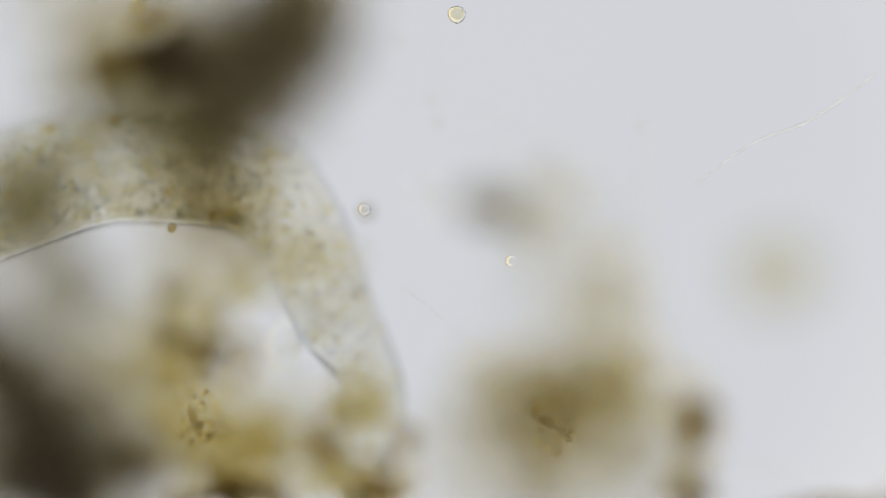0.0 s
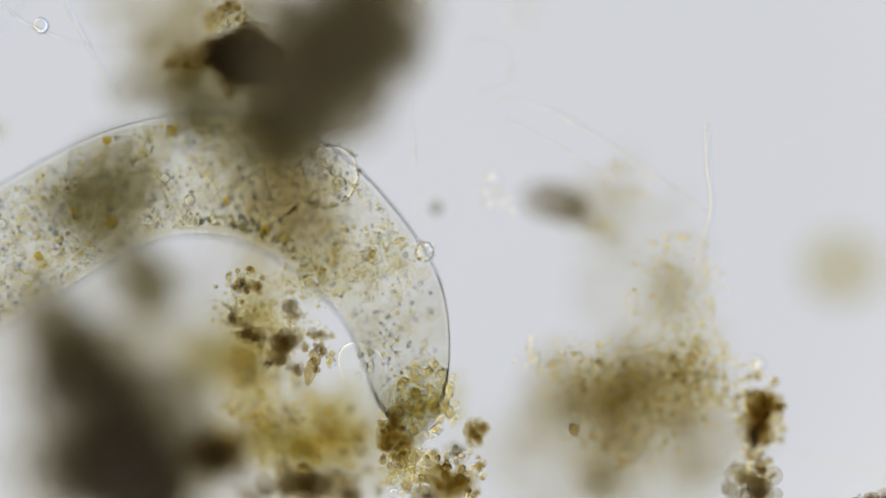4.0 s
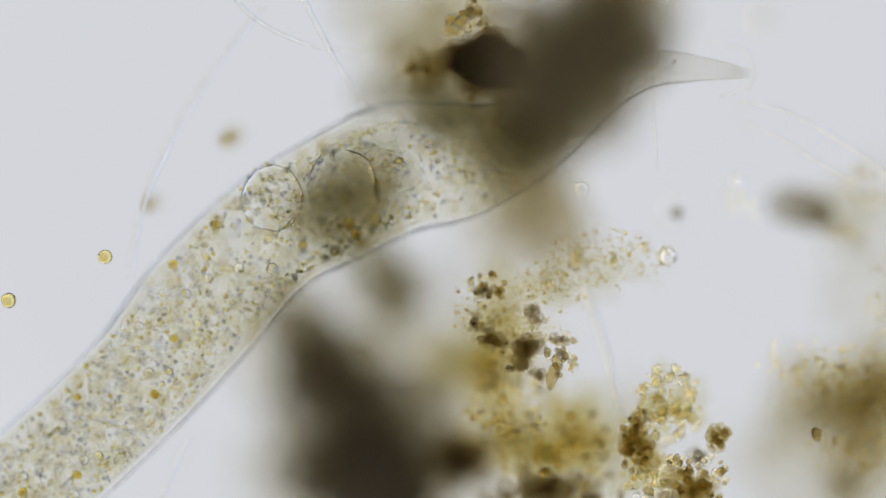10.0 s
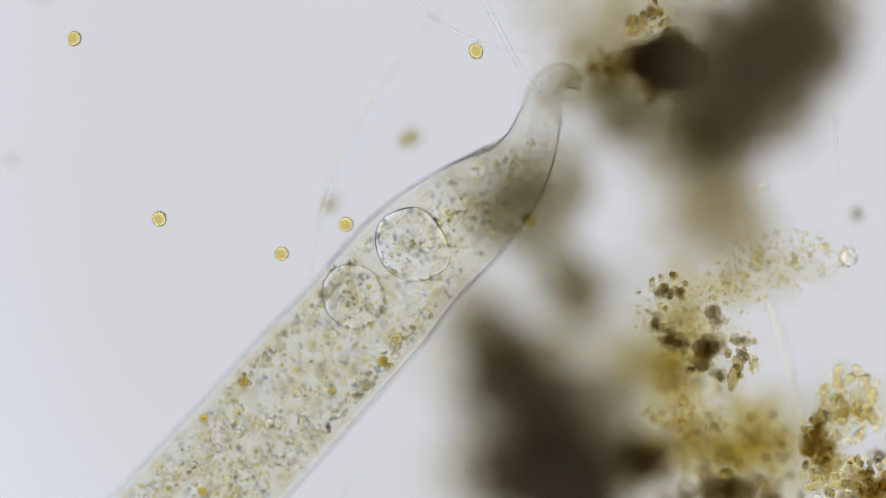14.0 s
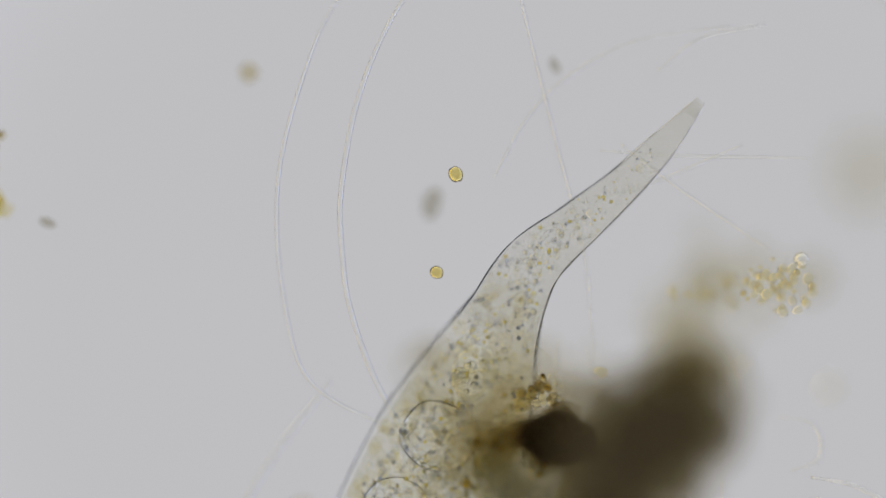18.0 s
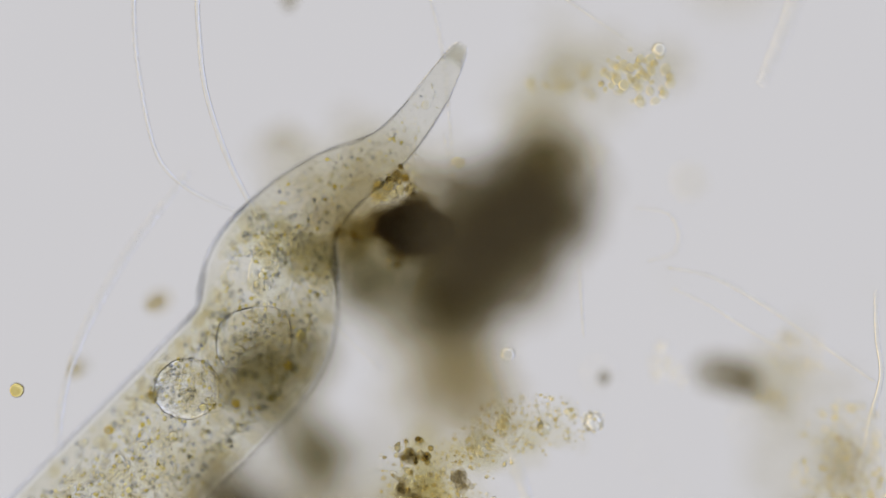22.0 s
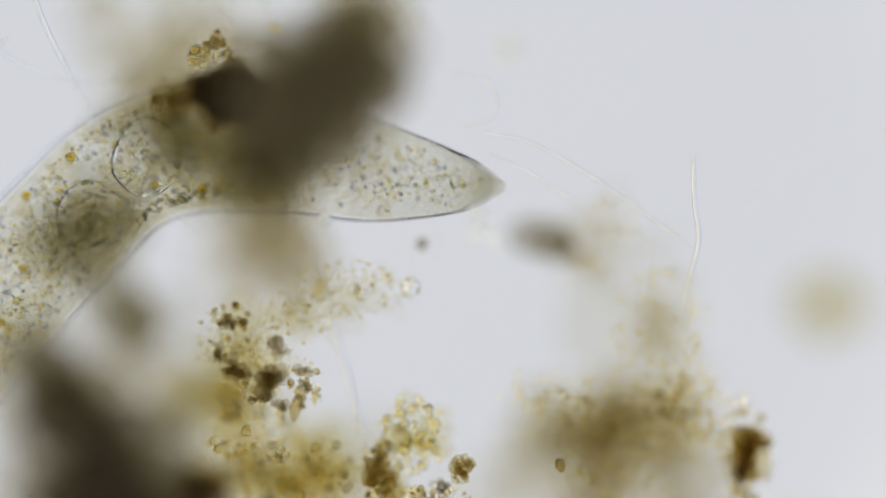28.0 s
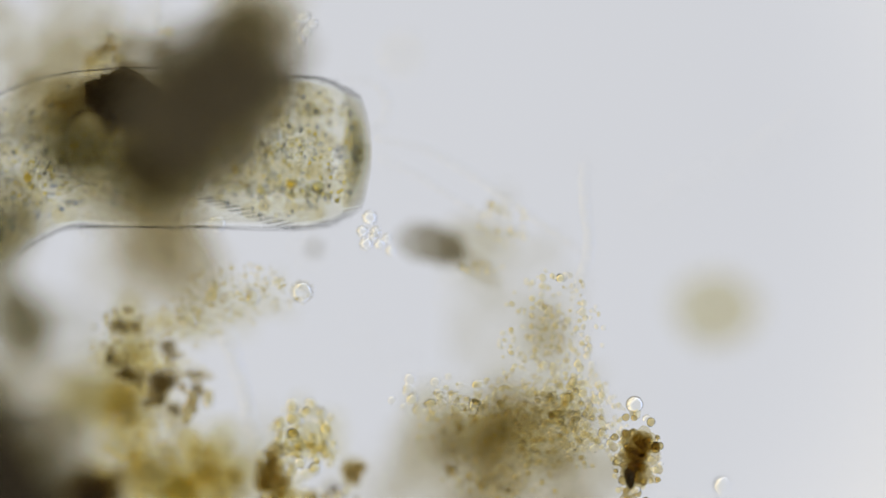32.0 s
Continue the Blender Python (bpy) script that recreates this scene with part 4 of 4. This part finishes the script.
    for (x, y), r, label in [((1480, 470), 84, "pale yellow disc-shaped flake held up in thin slime"), (on(19, 1320, 310), 88, "pale yellow round flake on the slide"), (on(20, 1400, 90), 60, "very pale flake on the slide")]:
        c = thing("debris_flake", P(x, y, 0), label, "debris")
        if x == 1480:
            foot(c, x, y, 0.78, 40)
        for k in range(5 if x == 1480 else 3):
            lump("layer", c, x + rng.uniform(-12, 12), y + rng.uniform(-10, 10), (0.78 if x == 1480 else 0.02) + 0.012 * k, r * (1 - 0.08 * k), r * (0.9 - 0.07 * k), M_YELLOW if x == 1480 and k == 2 else M_PALE, 18, 0, 0.12)
    c = thing("debris_crumb", P(1600, 885, 0), "blue-black spiky crumb standing on the slide", "debris")
    foot(c, 1600, 890, 0.4, 40)
    for x in (1520, 1570, 1620, 1680):
        crumb("body_grain", c, x, 893 - 0.06 * (x - 1500), 0.46, 44, 22, M_UMBER, 18, 0, 40)

    # the wisps and beads above
    x, y = on(19, 1090, 510)
    c = thing("debris_floc", P(x, y, 0), "pale floc with clear beads and a few yellow ones", "debris")
    haze("floc", c, [(x + 20, y, 0.74, 120, 60, 24, 0.07), (x - 95, y + 60, 0.76, 80, 150, 26, 0.07), (x - 110, y + 130, 0.78, 80, 90, 14, 0.06)], M_PALE, (22, 46))
    lump("lump", c, x - 110, y + 110, 0.1, 60, 90, M_TAN, 60, 0, 0.18)
    grains("grain", c, [(x + 55, y, 0.43, 65, 50, 60, 0.02), (x - 40, y + 5, 0.38, 100, 30, 18, 0.03)], [M_SOFT, M_SOFT, M_SOFT, M_GRAIN], (4, 9))
    x, y = on(19, 1545, 165)
    c = thing("debris_floc", P(x, y, 0), "small clear floc with round beads", "debris")
    foot(c, x, y, 0.44, 40)
    grains("grain", c, [(x, y, 0.45, 50, 55, 30, 0.02)], [M_CHAFF, M_SOFT], (4, 10))
    x, y = on(17, 225, 110)
    c = thing("debris_floc", P(x, y, 0), "crooked string of yellow crumbs", "debris")
    foot(c, x, y, 0.42, 40)
    for dx, dy, rx, ry in [(30, -105, 12, 16), (15, -65, 20, 28), (5, -25, 14, 22), (20, 15, 24, 28), (-5, 50, 24, 18), (-42, 50, 16, 14), (-45, -25, 14, 8), (-100, -15, 14, 14), (8, 92, 10, 9)]:
        crumb("crumb_grain", c, x + dx, y + dy, 0.40, rx * 1.2, ry * 1.2, M_BROWN if dx > 25 else M_AMBER_FLOC, 10, 20, 12)
    x, y = on(20, 1045, 12)
    c = thing("debris_crumb", P(x, y, 0), "dark brown grainy crumb standing on the slide", "debris")
    foot(c, x, y, 0.44, 26)
    crumb("body_grain", c, x, y, 0.45, 32, 26, M_UMBER, 18, 0, 26)
    crumb("body_grain", c, x, y, 0.45, 28, 22, M_BROWN, 14, 0, 26)
    grains("grain", c, [(x, y, 0.47, 36, 30, 30, 0.01)], [M_GRIT, M_GRAIN], (3, 8))


def bead_groups():
    for (x, y), spots, label in [(on(32, 660, 410), [(-5, -25, 13), (-18, 0, 11), (5, 0, 10), (-12, 22, 12), (12, 22, 10), (25, 12, 9), (32, 34, 10), (0, 10, 8)], "group of bright clear beads"),
                                 (on(32, 540, 45), [(0, -14, 11), (14, -2, 10), (-12, 0, 10), (4, 12, 11), (-6, 26, 9)], "group of five bright clear beads"),
                                 (on(19, 1185, 462), [(0, 0, 13)], "single bright clear bead"), (on(19, 1505, 172), [(0, 0, 14), (25, 12, 8)], "pair of bright clear beads"),
                                 (on(23, 897, 381), [(0, 0, 13)], "single bright clear bead"), (on(9, 1410, 450), [(0, 0, 17)], "single ball with a grainy rim"),
                                 (on(9, 1322, 460), [(0, 0, 13)], "single clear ring-like bead"), (on(9, 1210, 502), [(0, 0, 12)], "single clear ring-like bead"),
                                 (on(6, 1335, 640), [(0, 0, 15)], "white round bead on top of the pod"), (on(0, 645, 371), [(0, 0, 11)], "small oval bead in the water"), (on(0, 905, 462), [(0, 0, 10)], "small oval bead in the water"),
                                 (on(9, 1250, 450), [(0, 6, 12), (6, -8, 8)], "pair of olive oval beads"), (on(9, 1365, 432), [(0, 0, 7)], "small yellow bead in the floc")]:
        high = 0.53 if label.startswith("group") else 0.2 if label == "small oval bead in the water" else 0.46 if "bright" in label else 0.51 if "white" in label else 0.47
        g = thing("bead_group", P(x, y, high), label, "beads")
        foot(g, x, y, high, 12)
        for dx, dy, r in spots:
            lump("bead", g, x + dx, y + dy, high, r, r, M_GRAIN if "yellow" in label or "olive" in label else M_BUBBLE, r, 0, 0.04, 3)
            if "grainy" in label:
                for k in range(30):
                    w, q = rng.uniform(0, 6.28), rng.uniform(0.75, 1.15) * r
                    grain("rim_grain", g, P(x + dx + q * math.cos(w), y + dy + q * math.sin(w), high) - g.location, rng.uniform(0.002, 0.0045), M_CHAFF, 0.2)


debris()
bead_groups()


def threads():
    for k, (r, z, pts) in enumerate([
        (3.0, 0.46, [(130, -760), (37, -670), (-23, -530), (-61, -380), (-65, -250), (-50, -130), (-25, -30), (21, 23), (101, 63), (181, 78), (280, 70)]),
        (3.6, 0.45, [(260, -800), (147, -660), (77, -500), (47, -330), (50, -230), (61, -142), (96, -32), (141, 58), (181, 128), (281, 258), (371, 348)]),
        (2.6, 0.47, [(326, -860), (376, -636), (426, -436), (476, -236), (490, -110), (501, 24)]),
        (2.4, 0.45, [(507, -410), (637, -402), (877, -397)]),
        (2.6, 0.44, [(510, -325), (617, -360), (757, -420)]),
        (2.4, 0.44, [(547, -420), (637, -350), (717, -295), (807, -235)]),
        (2.6, 0.43, [(321, -366), (376, -466), (456, -546), (576, -606), (736, -631)]),
        (2.4, 0.42, [(607, -550), (687, -610), (800, -635)]),
        (6.0, 0.36, [(1152, -640), (1147, -460), (1097, -280), (1047, -160)]),
        (4.0, 0.40, [(28, 0), (-72, 130), (-152, 270), (-190, 380), (-205, 480)]),
        (2.6, 0.44, [(890, 205), (955, 235), (1006, 268), (1066, 303), (1176, 358)]),
        (3.4, 0.43, [(1248, 210), (1249, 288), (1256, 358), (1240, 430), (1222, 520)]),
        (1.8, 0.20, [(1356, 308), (1446, 243), (1556, 198), (1676, 113)]),
        (1.8, 0.20, [(836, 500), (916, 568), (1016, 628), (1156, 653), (1341, 658)]),
        (1.6, 0.20, [(1086, 298), (1090, 390), (1083, 490)]),
        (3.0, 0.40, [(150, 660), (186, 625), (256, 571), (376, 521)]),
        (5.0, 0.40, [(555, 332), (605, 492), (655, 672), (685, 800)]),
        (2.4, 0.40, [(1385, 808), (1480, 815), (1580, 845)]),
        (3.0, 0.42, [(-150, 870), (-120, 800), (-94, 761)]),
        (2.4, 0.42, [(825, 62), (880, 72), (900, 110), (890, 142), (845, 157)]),
        (2.2, 0.45, [(720, 120), (724, 200), (730, 290)]),
        (3.0, 0.44, [(880, 168), (960, 185), (1060, 240), (1160, 310), (1245, 370)]),
        (2.6, 0.44, [(380, -20), (430, 10), (500, 50)]),
        (2.2, 0.46, [(432, -70), (428, -10), (425, 45)]),
        (2.2, 0.46, [(482, -70), (490, -30), (497, 15)]),
        (2.4, 0.46, [(392, -65), (440, -25), (492, 12), (540, 42)]),
        (2.0, 0.45, [(600, 530), (640, 590), (652, 660), (650, 720)]),
    ]):
        x, y = pts[0]
        t = thing("thread", P(x, y, z), "thin clear thread hanging in the water", "thread", "threads")
        v, f = tube([(*p, z + 0.012 * math.sin(1.7 * i + k)) for i, p in enumerate(pts)], 1.2 * r, 60)
        part("strand", mesh("strand", v - np.array(t.location), f, [M_THREAD]), t)
        foot(t, x, y, z, 9)


threads()


def specks():
    """Small grains that stay where they are."""
    for x, y, z, rx, ry, m, label in [
        (*on(6, 925, 14), 0.2, 15, 14, M_GRAIN, "small yellow-brown grain in the water"), (*on(6, 767, 362), 0.36, 11, 11, M_SMOKE, "small grey blurred grain"),
        (*on(19, 530, 362), 0.35, 20, 28, M_SMOKE, "grey oblong blurred grain"), (*on(19, 205, 130), 0.36, 18, 18, M_BROWN, "small brown blurred grain"),
        (*on(19, 750, 118), 0.38, 9, 16, M_SMOKE, "small grey oblong grain"), (*on(17, 345, 152), 0.40, 16, 9, M_SMOKE, "small dark oblong grain"),
        (*on(17, 130, 405), 0.3, 16, 14, M_OLIVE, "pale olive blurred grain"),
        (*on(9, 635, 236), 0.3, 24, 14, M_BROWN, "tan blurred grain in the water"), (*on(9, 497, 350), 0.3, 14, 14, M_OLIVE, "pale tan blurred grain in the water"),
        (*on(0, 245, 14), 0.2, 17, 15, M_GRAIN, "small yellow grain in the water"), (*on(0, 305, 405), 0.2, 8, 8, M_GRIT, "small dark grain in the water"),
        (*on(23, 130, 408), 0.36, 10, 14, M_BROWN, "tan grain in the water"), (*on(23, 270, 290), 0.38, 22, 12, M_BROWN, "tan oblong grain in the water"),
        (*on(23, 810, 42), 0.44, 12, 10, M_GRAIN, "small dark grain in the water"), (*on(24, 1155, 425), 0.36, 10, 10, M_SMOKE, "small grey blurred grain"), (*on(1, 895, 767), 0.45, 9, 12, M_GRIT, "small dark oval grain"),
        (*on(16, 80, 540), 0.34, 10, 9, M_OLIVE, "pale olive blurred grain"),
    ]:
        t = thing("grain", P(x, y, z), label, "grain", "loose grains")
        lump("body", t, x, y, z, rx, ry, m, 0, rng.uniform(-30, 30), 0.15, 2)
        foot(t, x, y, z, 9)


specks()

# grains that drift, with their ways: seconds and field places
DRIFT = [
    ("small shining yellow grain drifting in the water", 11, M_MOTE, [(0, -360, 450), (5.5, -245, 440), (7, 245, 450), (8, 408, 448), (9, 417, 458), (10, 185, 455), (13, 455, 440), (16, 573, 725), (17, 560, 900), (32, -1500, 900)]),
    ("small brown grain drifting in the water", 15, M_MOTE, [(0, -600, 660), (7, 0, 572), (8, 155, 622), (9, 180, 577), (10, 15, 532), (13, 250, 378), (15.5, 294, 455), (16, 240, 724), (17, 120, 900), (32, -1000, 600)]),
    ("small brown grain drifting in the water", 12, M_MOTE, [(0, -900, 300), (11.5, -700, 300), (12.6, 398, 358), (13, 541, 371), (13.5, 580, 397), (16, 705, 595), (17, 720, 760), (32, -1500, 700)]),
    ("small yellow grain drifting in the water", 13, M_MOTE, [(0, -1016, -488), (11.5, -700, -300), (12, -60, -60), (13, 725, 85), (16, 1080, 310), (17, 1015, 235), (17.5, 1040, 346), (18, 807, 309), (18.5, 577, 208), (19, 521, 118), (19.5, 455, 20), (20, 420, -60), (32, 0, -900)]),
    ("small dark grain drifting in the water", 12, M_MOTE, [(0, 80, 400), (16, 1000, 640), (17, 1090, 520), (17.5, 1035, 485), (18, 772, 482), (18.5, 481, 504), (19, 364, 490), (19.5, 262, 675), (20, 161, 697), (21, 0, 720), (32, -700, -50)]),
    ("small olive grain drifting in the water", 11, M_MOTE, [(0, 500, -700), (19, 850, -100), (20, 1052, 182), (20.5, 1330, 205), (21, 1410, 232), (22, 1600, -250), (32, 1300, -500)]),
    ("small shining yellow grain drifting in the water", 13, M_MOTE, [(0, -800, 420), (13, -100, 500), (15.5, 36, 448), (16, 135, 667), (17, 60, 840), (32, -900, 500)]),
    ("small brown grain drifting in the water", 13, M_MOTE, [(0, -730, 70), (8, 52, 65), (9, 57, 62), (13, 98, 62), (15.5, 180, 104), (32, -850, 150)]),
    ("bright clear bead drifting in the water", 13, M_BUBBLE, [(0, -40, 30), (3, 75, 25), (5.5, 10, 110), (7, -700, 150), (32, -1500, 100)]),
    ("bright clear bead drifting in the water", 12, M_BUBBLE, [(0, 2600, 700), (30.4, 1760, 820), (30.9, 1330, 690), (31, 1312, 717), (31.3, 1262, 627), (32, 1280, 860)]),
]


def drifters():
    made = []
    for label, r, m, rows in DRIFT:
        t = thing("drifting_grain", P(*on(rows[0][0], *rows[0][1:]), 0.44), label, "grain", "drifting grains")
        v, f, _ = lumps([(0, 0, 0)], [r * 0.001], 3, 0.12)
        part("body", mesh("body", v, f, [m]), t)
        made.append((t, rows))
    return made


DRIFTERS = drifters()


def motions():
    times = sorted({k * 0.5 for k in range(65)} | {4.0, 4.5, 5.0, 6.25, 6.75, 13.25, 14.0, 14.5, 15.0, 27.0, 27.5, 28.0})
    states = [rings_at(t) for t in times]
    for i, ring in enumerate(RINGS):
        walk(ring, [(t, Matrix.Translation(P(*s[i][:2], height(t))) @ Matrix.Rotation(s[i][2], 4, "Z") @ Matrix.Rotation(s[i][3], 4, "X")) for t, s in zip(times, states)])
    for ob, rows in (*VACUOLES, POUCH):
        walk(ob, [(t, Matrix.Translation(P(*on(t, x, y), height(t))) @ Matrix.Rotation(0.15 * t, 4, "Z")) for t, x, y in rows])
    for k, (ob, rows) in enumerate(DRIFTERS):
        walk(ob, [(t, Matrix.Translation(P(*on(t, x, y), 0.44)) @ Matrix.Rotation(0.04 * t, 4, "Z")) for t, x, y in rows])


motions()
